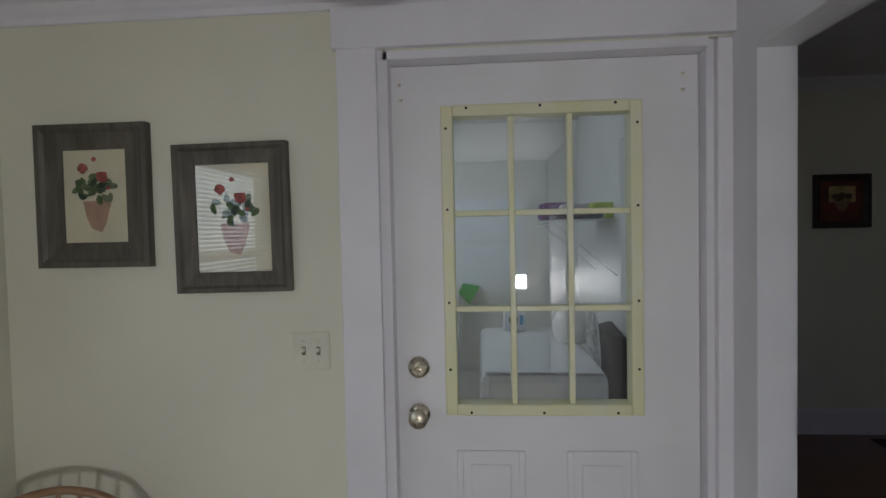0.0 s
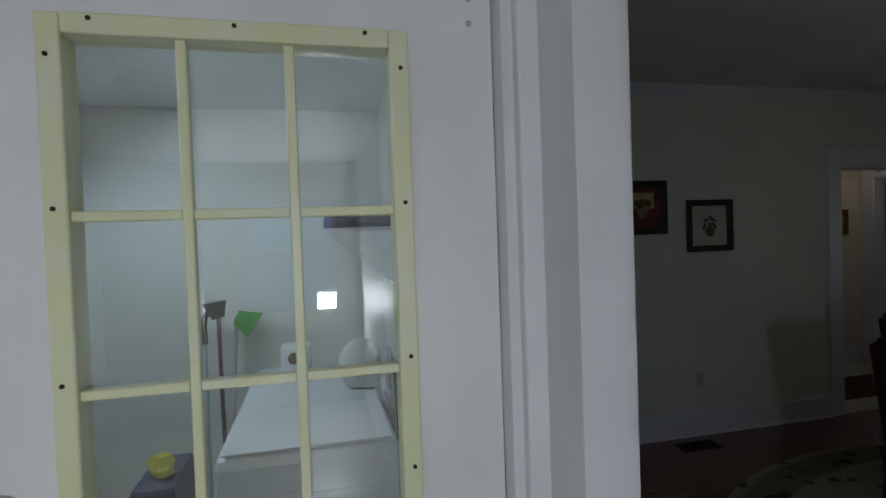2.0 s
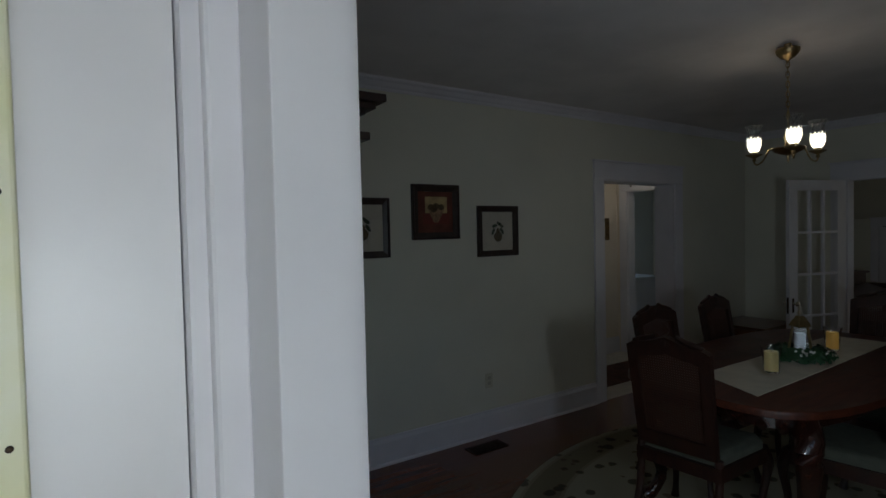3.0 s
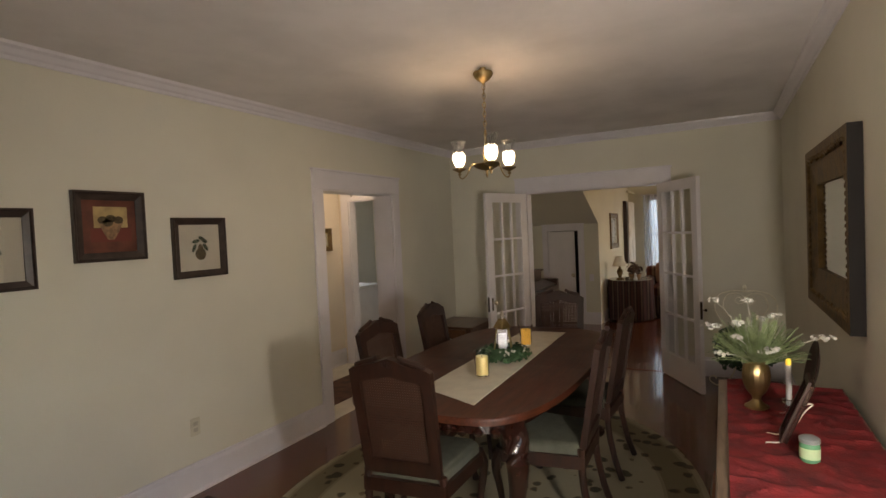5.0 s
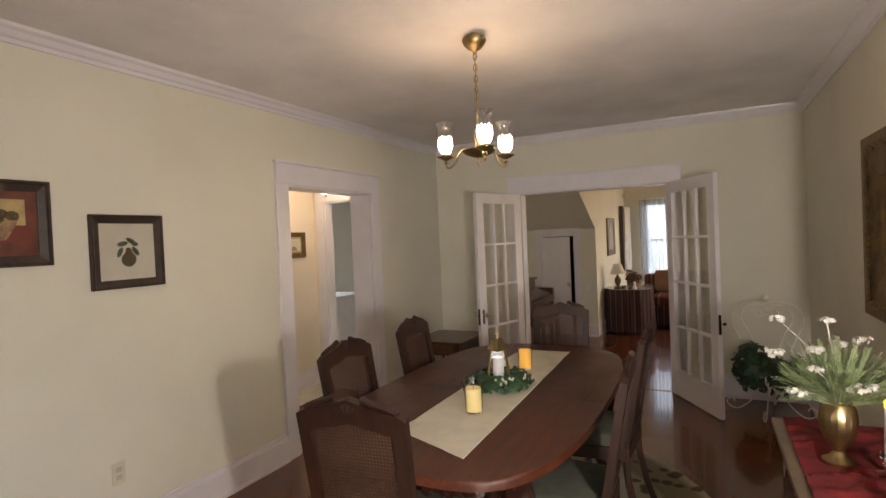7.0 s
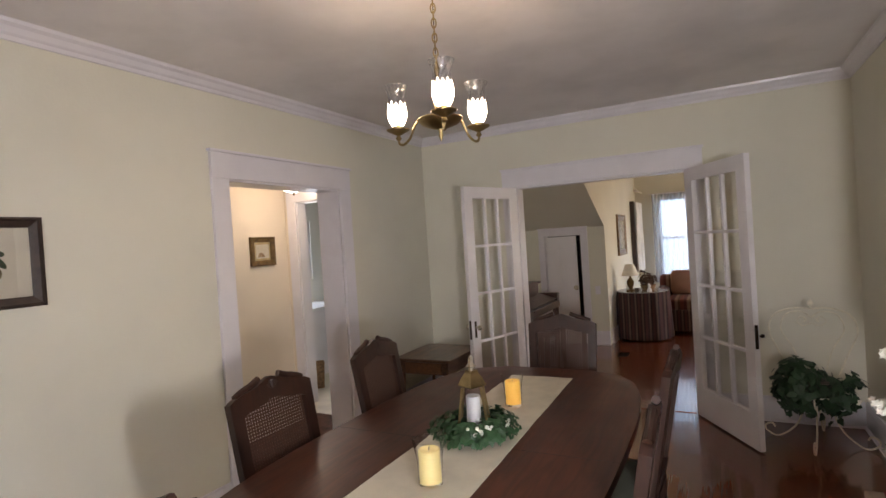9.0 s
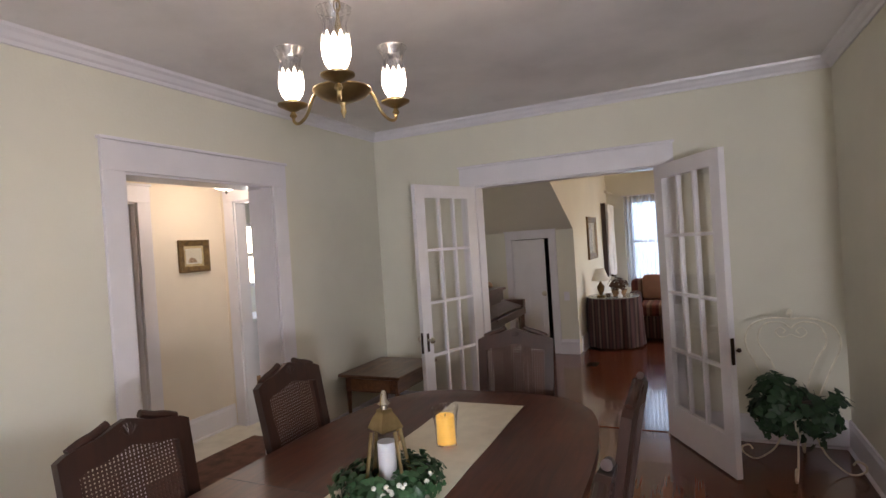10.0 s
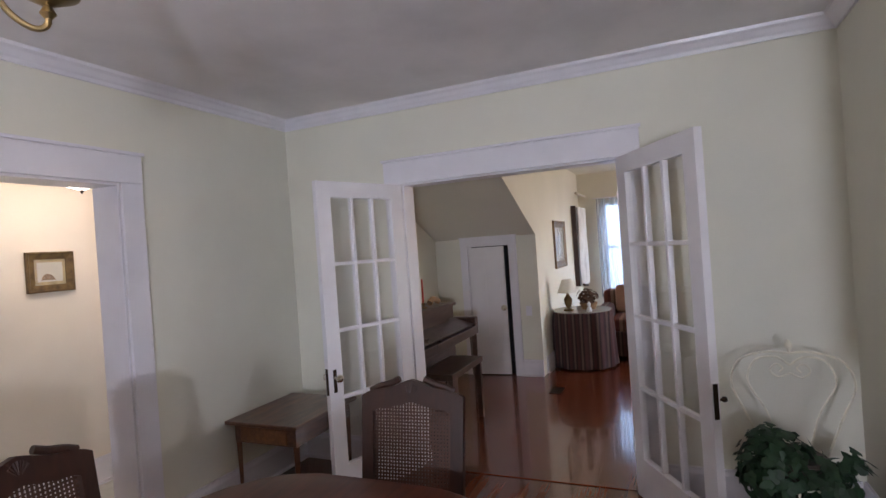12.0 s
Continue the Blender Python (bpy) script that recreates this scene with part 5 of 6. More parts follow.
for x, y, z, size in ((0.05, 0.16, 0.47, 0.022), (-0.03, 0.03, 0.48, 0.02), (0.10, 0.16, 0.34, 0.045), (-0.05, 0.063, 0.385, 0.028), (-0.09, 0.074, 0.33, 0.02), (0.02, -0.074, 0.41, 0.03), (0.08, -0.03, 0.385, 0.022), (-0.11, -0.042, 0.285, 0.042), (0.12, -0.26, 0.30, 0.045), (0.17, 0.05, 0.33, 0.03), (-0.16, 0.14, 0.27, 0.025)):
    bm = bmesh.new()
    for i in range(int(620 * size)):
        d = Vector([rng.gauss(0, 1) for _ in range(3)]).normalized()
        o = Vector((x, y, z)) + Vector((d.x, d.y * 1.5, d.z * 0.45)) * size * rng.uniform(0.2, 0.8)
        n = (d + Vector((-0.4, 0.1, 0.6))).normalized()
        u = n.orthogonal().normalized()
        w = n.cross(u)
        for k in range(5):
            a = 2 * math.pi * k / 5 + i
            e, f = math.cos(a) * u + math.sin(a) * w, math.cos(a + 0.62) * u + math.sin(a + 0.62) * w
            g = math.cos(a - 0.62) * u + math.sin(a - 0.62) * w
            bm.faces.new([bm.verts.new(v) for v in (o, o + f * 0.006 + n * 0.002, o + e * 0.0115 + n * 0.003, o + g * 0.006 + n * 0.002)])
    tube([(0.01 * x, 0.01 * y, 0.19), (x * 0.5, y * 0.5, 0.19 + (z - 0.19) * 0.7), (x, y, z)], 0.0015, 5, bm)
    part("flower", bm, M_PETAL, vs_, "white flower cluster on a thin stem")

cs = thing("candlestick", "white flickering electric taper in a glass candlestick on the red cloth", "candlestick", (3.42, 0.815, SZ))
part("glass_holder", lathe([(0.036, 0), (0.036, 0.006), (0.012, 0.014), (0.012, 0.03), (0.018, 0.036), (0.012, 0.045), (0.024, 0.055), (0.024, 0.07), (0.013, 0.07), (0.012, 0.05)], 16), M_GLASSCLEAR, cs, smooth=True)
part("candle", lathe([(0.0115, 0.045), (0.0105, 0.215), (0.0, 0.216)], 16), M_WHITEWAX, cs, smooth=True)
part("candle_tip", lathe([(0.0105, 0.216), (0.0105, 0.235), (0.007, 0.243), (0.0, 0.244)], 16), emitter("glowing_wax_tip", (1.0, 0.68, 0.10), 0.07), cs, "glowing yellow candle tip", smooth=True)

# picture on an easel, seen from behind, and a jar candle
ea = thing("easel_plate", "dark framed plaque leaning on a white wire easel on red cloth", "plaque", (3.11, 0.86, SZ), -4)
part("plaque", place(boxes((-0.06, 0.06, -0.008, 0.008, 0, 0.24), bevel=0.003), pose(0, 0, 0.012, 22)), M_MAHOG, ea)
part("plaque_frame", place(boxes((-0.07, 0.07, 0.009, 0.018, 0.0, 0.018), (-0.07, 0.07, 0.009, 0.018, 0.23, 0.25), (-0.07, -0.055, 0.009, 0.018, 0.018, 0.23), (0.055, 0.07, 0.009, 0.018, 0.018, 0.23)), pose(0, 0, 0.012, 22)), M_CHAIR, ea)
part("wire_stand", tube(smooth_line([(-0.05, 0.06, 0.004), (-0.04, 0.0, 0.02), (-0.02, -0.06, 0.12), (0.0, -0.09, 0.15), (0.02, -0.06, 0.13), (0.04, 0.0, 0.02), (0.05, 0.06, 0.004)], 5), 0.003, 6), M_WHITEIRON, ea, smooth=True)
jc = thing("jar_candle", "small green jar candle with a grey lid on the red cloth", "candle", (2.95, 0.80, SZ))
part("jar", lathe([(0.028, 0), (0.031, 0.005), (0.031, 0.06), (0.028, 0.066), (0, 0.066)], 24), plain("green_wax_glass", (0.10, 0.30, 0.16), 0.15), jc, smooth=True)
part("jar_lid", lathe([(0.031, 0.066), (0.032, 0.07), (0.032, 0.08), (0.025, 0.085), (0, 0.085)], 24), plain("grey_lid", (0.2, 0.22, 0.22), 0.3), jc, smooth=True)
part("jar_label", lathe([(0.0316, 0.014), (0.0316, 0.05)], 24), plain("pale_green_label", (0.45, 0.60, 0.35), 0.6), jc)

# brown vase behind
bv = thing("round_vase", "dark round wooden dish standing upright behind the urn", "dish", (3.72, 0.68, SZ))
part("plate", place(lathe([(0, 0), (0.08, 0.004), (0.13, 0.02), (0.132, 0.025), (0.08, 0.012), (0, 0.008)], 32), pose(0, 0, 0.13, -78)), M_CHAIR, bv, smooth=True)

# white iron plant stand with ivy
st_ = thing("plant_stand", "cream painted scrolled iron plant stand shaped like a chair", "plant stand", (6.43, 0.88, 0), 88)


def wire(pts, r=0.006, name="scroll", n=6):
    return part(name, tube(smooth_line(pts, n), r, 7), M_WHITEIRON, st_, smooth=True)


for a in (-11, 79, 169, 259):
    c_, s_ = math.cos(radians(a)), math.sin(radians(a))
    wire([(0.07 * c_, 0.07 * s_, 0.30), (0.09 * c_, 0.09 * s_, 0.20), (0.14 * c_, 0.14 * s_, 0.09), (0.24 * c_, 0.24 * s_, 0.008), (0.31 * c_, 0.31 * s_, 0.03), (0.32 * c_, 0.32 * s_, 0.07), (0.28 * c_, 0.28 * s_, 0.09), (0.26 * c_, 0.26 * s_, 0.065)], 0.006, "leg")
    wire([(0.07 * c_, 0.07 * s_, 0.28), (0.15 * c_, 0.15 * s_, 0.27), (0.19 * c_, 0.19 * s_, 0.33), (0.15 * c_, 0.15 * s_, 0.37)], 0.005, "basket_scroll")
part("basket_ring", tube([(0.14 * math.cos(a), 0.14 * math.sin(a), 0.34) for a in [2 * math.pi * k / 24 for k in range(25)]], 0.006, 7), M_WHITEIRON, st_)
part("basket_ring", tube([(0.07 * math.cos(a), 0.07 * math.sin(a), 0.29) for a in [2 * math.pi * k / 18 for k in range(19)]], 0.005, 7), M_WHITEIRON, st_)
BY = -0.15
for s in (-1, 1):
    wire([(s * 0.10, BY + 0.05, 0.34), (s * 0.20, BY, 0.58), (s * 0.26, BY, 0.74), (s * 0.22, BY, 0.86), (s * 0.10, BY, 0.905), (0, BY, 0.90)], 0.006, "back_hoop")
    wire([(s * 0.04, BY + 0.04, 0.36), (s * 0.11, BY, 0.6), (s * 0.185, BY, 0.75), (s * 0.15, BY, 0.86), (s * 0.06, BY, 0.88), (0, BY, 0.84)], 0.005, "heart_scroll")
    wire([(0, BY, 0.80), (s * 0.05, BY, 0.78), (s * 0.085, BY, 0.81), (s * 0.06, BY, 0.845), (s * 0.03, BY, 0.825), (s * 0.045, BY, 0.805)], 0.004, "curl")
part("finial", lathe([(0.004, 0.90), (0.008, 0.915), (0.019, 0.935), (0.012, 0.958), (0.002, 0.968)], 12, (0, BY, 0), closed=True), M_WHITEIRON, st_, smooth=True)
iv = thing("potted_ivy", "dark green bushy ivy in a pot sitting in the iron stand", "plant", (6.42, 0.89, 0.35))
part("pot", lathe([(0, -0.05), (0.085, -0.05), (0.11, 0.08), (0.118, 0.085), (0.118, 0.1), (0.1, 0.1), (0.0, 0.09)], 20), plain("dark_pot", (0.05, 0.035, 0.03), 0.5), iv, smooth=True)
foliage("leaves", iv, (-0.03, 0.09, 0.04), (0.16, 0.19, 0.20), 420, 0.066, M_IVY, 11, upward=0.2)
foliage("leaves", iv, (-0.03, 0.13, 0.17), (0.10, 0.10, 0.09), 60, 0.060, M_IVY, 15, upward=0.5)
foliage("leaves", iv, (-0.04, -0.10, -0.01), (0.13, 0.13, 0.13), 190, 0.064, M_IVY, 12, upward=0.2)
foliage("leaves", iv, (-0.04, -0.20, 0.09), (0.06, 0.07, 0.06), 26, 0.058, M_IVY, 14, upward=0.4)
foliage("leaves", iv, (-0.03, 0.02, -0.13), (0.14, 0.22, 0.05), 26, 0.052, M_IVY, 13, upward=0.0)

# side table in the corner
et = thing("side_table", "brown wooden side table with a drawer in the room's corner", "side table", (6.33, 3.755, 0))
part("tabletop", boxes((-0.33, 0.33, -0.28, 0.285, 0.515, 0.54), bevel=0.006), M_OAKSIDE, et)
part("apron", boxes((-0.29, 0.29, -0.24, 0.24, 0.40, 0.515)), M_OAKSIDE, et)
part("drawer_front", boxes((-0.305, -0.29, -0.18, 0.18, 0.412, 0.505), bevel=0.003), wood("orange_drawer_wood", (0.12, 0.05, 0.02), (0.22, 0.095, 0.035), 0.35), et, "lighter orange-brown drawer front")
for sx in (-0.275, 0.275):
    for sy in (-0.225, 0.225):
        part("leg", lathe([(0.011, 0), (0.014, 0.1), (0.017, 0.2), (0.024, 0.4)], 4, (sx, sy, 0), closed=True), M_OAKSIDE, et)

# tall dark cabinet against the partition
cb = thing("china_cabinet", "tall dark wooden china cabinet with a moulded cornice against the partition", "cabinet", (0.83, 2.88, 0))
part("body", boxes((0.0, 0.39, -0.46, 0.46, 0.06, 1.94), bevel=0.004), M_CHAIR, cb)
part("plinth", boxes((0.0, 0.405, -0.475, 0.475, 0, 0.10), bevel=0.004), M_CHAIR, cb)
bm = boxes((0.0, 0.415, -0.485, 0.485, 1.86, 1.885), (0.0, 0.405, -0.475, 0.475, 1.94, 1.955), (0.0, 0.43, -0.50, 0.50, 1.955, 1.975), (0.0, 0.455, -0.525, 0.525, 1.975, 2.0), bevel=0.004)
part("cornice", bm, M_CHAIR, cb)
bm = bmesh.new()
cr = [bm.verts.new((x, y, z)) for x in (0.38, 0.41) for y, z in [(-0.42, 2.0)] + [(-0.42 + 0.84 * k / 12, 2.02 + 0.09 * math.sin(math.pi * k / 12)) for k in range(13)] + [(0.42, 2.0)]]
n = len(cr) // 2
bm.faces.new(cr[:n])
bm.faces.new(cr[n:])
for i in range(n):
    j = (i + 1) % n
    bm.faces.new((cr[i], cr[j], cr[n + j], cr[n + i]))
part("crest", bm, M_CHAIR, cb)
for s in (-1, 1):
    part("door", boxes((0.39, 0.402, 0.02 if s > 0 else -0.44, 0.44 if s > 0 else -0.02, 0.75, 1.84), bevel=0.004), M_CHAIR, cb)
    part("lower_door", boxes((0.39, 0.402, 0.02 if s > 0 else -0.44, 0.44 if s > 0 else -0.02, 0.12, 0.68), bevel=0.004), M_CHAIR, cb)

# outlet and floor register
ou = thing("wall_outlet", "ivory duplex wall outlet above the baseboard", "outlet", (3.018, 4.08, 0.417))
part("plate", boxes((-0.035, 0.035, -0.005, 0, -0.057, 0.057), bevel=0.002), plain("ivory_plastic", (0.6, 0.57, 0.45), 0.35), ou)
for v in (-0.02, 0.02):
    part("socket", boxes((-0.016, 0.016, -0.008, -0.005, v - 0.013, v + 0.013), bevel=0.002), plain("ivory_socket", (0.45, 0.42, 0.33), 0.35), ou)
vt = thing("floor_vent", "dark brown metal floor register by the north wall", "vent", (2.84, 3.89, 0.0))
part("grille_frame", boxes((-0.15, 0.15, -0.07, 0.07, 0.0005, 0.004)), M_DARKMETAL, vt)
for k in range(9):
    part("slat", boxes((-0.13, 0.13, -0.055 + 0.0125 * k, -0.05 + 0.0125 * k, 0.004, 0.007)), M_DARKMETAL, vt)

# ---- kitchen ----
picture("wall_picture", -1.261, 1.58, 1.686, 0.364, 0.445, 0.078, "grey-brown framed print of red geraniums in a pot", M_FRAMEGREY, M_PAPER, paint_geraniums, d=0.03)
picture("wall_picture", -0.818, 1.58, 1.608, 0.358, 0.455, 0.062, "grey-brown framed glazed print of red geraniums beside the light switch", M_FRAMEGREY, M_PAPER, paint_geraniums, d=0.03, roll=-0.6)

sw = thing("light_switch", "ivory double toggle light switch plate with small screws", "light switch", (-0.588, 1.58, 1.195))
part("plate", boxes((-0.059, 0.059, -0.006, 0, -0.059, 0.059), bevel=0.003), plain("ivory_switch_plate", (0.62, 0.60, 0.50), 0.3), sw)
for u in (-0.023, 0.023):
    part("toggle_slot", boxes((u - 0.006, u + 0.006, -0.0075, -0.006, -0.013, 0.013)), plain("dark_slot", (0.12, 0.11, 0.09)), sw)
    part("toggle", boxes((u - 0.004, u + 0.004, -0.017, -0.006, -0.002, 0.009), bevel=0.001), plain("ivory_toggle", (0.62, 0.60, 0.48), 0.3), sw)
    for v in (-0.03, 0.03):
        part("screw", place(lathe([(0.0035, 0), (0.003, 0.0015), (0.001, 0.002)], 8, closed=True), Matrix.Translation((u, -0.006, v)) @ pose(0, 0, 0, 90)), M_NICKEL, sw)

# blinds in the west window, which the picture glass mirrors
bl = thing("window_blind", "white slatted blind half open in the kitchen window", "blind", (-1.56, 0.0, 0.85))
part("head_rail", boxes((-0.02, 0.02, -0.64, 0.64, 1.11, 1.15)), M_TRIM, bl)
for k in range(44):
    sl = place(boxes((-0.012, 0.012, -0.635, 0.635, -0.0006, 0.0006)), Matrix.Translation((0, 0, 0.02 + 0.0248 * k)) @ pose(0, 0, 0, 0, 28))
    part("slat", sl, M_TRIM, bl)

# windsor-back wooden chair
wc = thing("windsor_chair", "natural wooden chair with a bowed spindle back", "chair")
wc.matrix_world = pose(-1.25, 1.10, 0, 0, 0, 8) @ Matrix.Diagonal((1.15, 1.0, 0.87, 1.0))
M_BEECH = wood("natural_beech", (0.22, 0.12, 0.06), (0.40, 0.24, 0.13), 0.35)
hoop = smooth_line([(-0.19, 0.20, 0.45), (-0.215, 0.25, 0.62), (-0.20, 0.285, 0.78), (-0.14, 0.315, 0.90), (0, 0.33, 0.945), (0.14, 0.315, 0.90), (0.20, 0.285, 0.78), (0.215, 0.25, 0.62), (0.19, 0.20, 0.45)], 6)
part("back_hoop", tube(hoop, 0.013, 10), M_BEECH, wc, smooth=True)
for k in range(7):
    u = (k - 3) * 0.05
    zt = 0.945 - 1.6 * u * u * (1 + 6 * abs(u))
    part("spindle", tube([(u * 0.8, 0.19, 0.45), (u, 0.26, 0.68), (u * 1.05, 0.32, zt)], 0.006, 7), M_BEECH, wc, smooth=True)
part("seat", slab([(0.22 * math.cos(a), 0.20 * math.sin(a)) for a in [2 * math.pi * k / 28 for k in range(28)]], 0.425, 0.46, bevel=0.01), M_BEECH, wc, smooth=True)
for sx in (-1, 1):
    for sy in (-1, 1):
        part("leg", tube([(sx * 0.13, sy * 0.12, 0.43), (sx * 0.17, sy * 0.16, 0.2), (sx * 0.19, sy * 0.18, 0.0)], 0.015, 8, taper=[0.9, 1.3, 0.8]), M_BEECH, wc, smooth=True)

# ceiling fan with a globe light, seen mirrored in the door's glass
cf = thing("ceiling_fan", "white kitchen ceiling fan with a glass globe light, switched off", "ceiling fan", (-0.25, 0.78, KC))
part("mount", lathe([(0.07, 0), (0.07, -0.02), (0.03, -0.05), (0.03, -0.08), (0.09, -0.1), (0.1, -0.14), (0.06, -0.16), (0.05, -0.18)], 24, closed=True), M_TRIM, cf, smooth=True)
part("globe", lathe([(0.06, -0.18), (0.1, -0.2), (0.12, -0.24), (0.1, -0.29), (0.04, -0.31), (0.0, -0.312)], 24), plain("opal_glass", (0.8, 0.8, 0.78), 0.15), cf, smooth=True)
for k in range(4):
    bm = boxes((0.14, 0.42, -0.06, 0.06, -0.118, -0.11), bevel=0.003)
    box(bm, 0.09, 0.16, -0.015, 0.015, -0.125, -0.118)
    part("blade", place(bm, pose(0, 0, 0, 0, 0, 90 * k + 30)), M_TRIM, cf)

# ---- laundry ----
ap = thing("clothes_dryer", "white enamelled clothes dryer with a rounded front edge", "dryer", (0.205, 2.66, 0))
part("body", boxes((-0.285, 0.285, -0.33, 0.84, 0.02, 0.915), bevel=0.04), M_APPLIANCE, ap)
part("lid", boxes((-0.26, 0.26, -0.322, 0.60, 0.9155, 0.922), bevel=0.004), M_APPLIANCE, ap)
part("door_panel", boxes((-0.22, 0.22, -0.338, -0.3305, 0.3, 0.78), bevel=0.01), M_APPLIANCE, ap)
db = thing("detergent_box", "white detergent tub with a brown and blue label on the dryer", "box", (0.135, 3.32, 0.928))
part("tub", boxes((-0.07, 0.07, -0.05, 0.05, 0, 0.13), bevel=0.012), M_APPLIANCE, db)
flat(oval(-0.01, 0.07, 0.028, 0.028), -0.051, plain("brown_label", (0.2, 0.14, 0.09)), db, "round_label")
flat(rect(0.03, 0.052, 0.04, 0.1), -0.051, plain("blue_label", (0.1, 0.35, 0.6)), db, "blue_label")
rb = thing("white_basket", "white crumpled plastic bag on the dryer", "bag", (0.43, 2.95, 0.928))
bm = bmesh.new()
bmesh.ops.create_icosphere(bm, subdivisions=3, radius=0.1)
for v in bm.verts:
    v.co = Vector((v.co.x, v.co.y * 0.8, max(0, v.co.z * 1.2 + 0.08))) * (1 + 0.25 * noise.noise(v.co * 14))
part("bag", bm, plain("white_plastic_bag", (0.7, 0.7, 0.66), 0.35), rb, smooth=True)


def broom(name, x, y, lean, stick, head, label, L=1.15, turn=0.0, size=1.0):
    b = thing(name, label, "broom", (x, y, 0.0), 0)
    b.rotation_euler = (radians(-3), radians(lean), 0)
    part("handle", tube([(0, 0, 0.02), (0, 0, L)], 0.011, 8), stick, b, smooth=True)
    bm = bmesh.new()
    vs = [bm.verts.new(v) for v in ((-0.05, -0.02, L), (0.05, -0.02, L), (0.05, 0.02, L), (-0.05, 0.02, L), (-0.09, -0.03, L + 0.16), (0.1, -0.03, L + 0.13), (0.1, 0.03, L + 0.13), (-0.09, 0.03, L + 0.16))]
    for q in ((0, 1, 2, 3), (4, 5, 6, 7), (0, 1, 5, 4), (1, 2, 6, 5), (2, 3, 7, 6), (3, 0, 4, 7)):
        bm.faces.new([vs[i] for i in q])
    place(bm, Matrix.Translation((0, 0, L)) @ pose(0, 0, 0, 0, turn) @ Matrix.Scale(size, 4) @ Matrix.Translation((0, 0, -L)))
    part("bristles", bm, head, b)


broom("broom", -0.27, 3.72, -1, plain("purple_handle", (0.10, 0.04, 0.10), 0.4), plain("dark_grey_bristles", (0.05, 0.05, 0.055), 0.9), "purple-handled broom with dark grey bristles leaning on the wall", 1.15, -14, 0.62)
broom("broom", -0.28, 3.88, 3, plain("white_handle", (0.6, 0.6, 0.62), 0.4), plain("bright_green_bristles", (0.10, 0.45, 0.10), 0.9), "white-handled broom with bright green bristles leaning on the wall", 1.13, 112, 0.8)
cane = thing("mop_stick", "grey mop stick with a dark hooked grip leaning on the wall", "mop", (-0.375, 3.84, 0))
part("stick", tube([(0, 0, 0.01), (0, 0, 1.0)], 0.009, 8), plain("light_grey_stick", (0.5, 0.55, 0.55), 0.4), cane)
part("grip", tube(smooth_line([(0, 0, 1.0), (0, 0, 1.13), (0.03, 0, 1.18), (0.07, 0, 1.18)], 4), 0.016, 8), plain("dark_grip", (0.06, 0.06, 0.07), 0.6), cane, smooth=True)
bk = thing("bucket", "grey-green plastic bucket on the laundry floor", "bucket", (-0.24, 3.25, 0))
part("pail", lathe([(0.0, 0.0), (0.10, 0.0), (0.14, 0.27), (0.15, 0.275), (0.15, 0.29), (0.13, 0.28), (0.095, 0.01)], 28), plain("grey_green_plastic", (0.22, 0.29, 0.25), 0.35), bk, smooth=True)
bk.location = (-0.24, 3.25, 0.0)
tbm = thing("storage_bin", "tall blue storage bin beside the dryer", "storage bin", (-0.40, 3.25, 0))
part("bin", boxes((-0.14, 0.03, -0.2, 0.2, 0.0, 0.55), bevel=0.02), plain("blue_plastic", (0.015, 0.025, 0.10), 0.35), tbm)
yc = thing("yellow_cloth", "crumpled yellow rubber gloves on the blue bin", "gloves", (-0.44, 3.18, 0.55))
bm = bmesh.new()
bmesh.ops.create_icosphere(bm, subdivisions=2, radius=0.055)
for v in bm.verts:
    v.co = Vector((v.co.x, v.co.y, max(0, v.co.z + 0.04))) * (1 + 0.6 * noise.noise(v.co * 25))
part("gloves", bm, plain("yellow_rubber", (0.65, 0.62, 0.06), 0.45), yc, smooth=True)

# wire shelf with folded things
ws = thing("wire_shelf", "white wire wall shelf with a diagonal brace", "shelf", (0.655, 3.14, 1.60))
for k in range(14):
    part("shelf_wire", tube([(-0.36, -0.32 + 0.05 * k, 0), (0.0, -0.32 + 0.05 * k, 0)], 0.003, 5), M_TRIM, ws)
part("front_rail", tube([(-0.36, -0.34, -0.004), (-0.36, 0.34, -0.004)], 0.004, 6), M_TRIM, ws)
part("front_rail", tube([(-0.36, -0.34, -0.03), (-0.36, 0.34, -0.03)], 0.004, 6), M_TRIM, ws)
for y in (-0.28, 0.25):
    part("brace", tube([(-0.34, y, -0.01), (0.0, y, -0.30)], 0.004, 6), M_TRIM, ws)
for k, (y, x, c, h, w, nm) in enumerate(((0.1, -0.27, (0.16, 0.08, 0.22), 0.07, 0.09, "purple"), (-0.05, -0.16, (0.65, 0.65, 0.68), 0.06, 0.11, "white"), (-0.2, -0.2, (0.05, 0.05, 0.07), 0.03, 0.14, "black"), (-0.12, -0.05, (0.45, 0.60, 0.06), 0.06, 0.07, "lime green"))):
    h *= 1.5
    t = thing("folded_cloth", nm + " folded cloth on the wire shelf", "cloth", (0.655 + x, 3.14 + y, 1.604))
    bm = boxes((-w, w, -0.09, 0.09, 0, h), bevel=0.02)
    for v in bm.verts:
        v.co.x += 0.02 * noise.noise(v.co * 20 + Vector((k, 0, 0)))
    part("cloth", bm, plain(nm.replace(" ", "_") + "_cloth", c, 0.8), t, smooth=True)
hk = thing("hanging_bag", "dark bags and cords hanging on the laundry wall", "bags", (0.60, 2.8, 0.62))
bm = boxes((-0.06, 0.045, -0.18, 0.16, -0.1, 0.42), bevel=0.03)
for v in bm.verts:
    v.co += Vector((0.02, 0.05, 0.02)) * noise.noise(v.co * 9)
part("bag", bm, plain("dark_grey_bag", (0.03, 0.026, 0.026), 0.8), hk, smooth=True)
bm = bmesh.new()
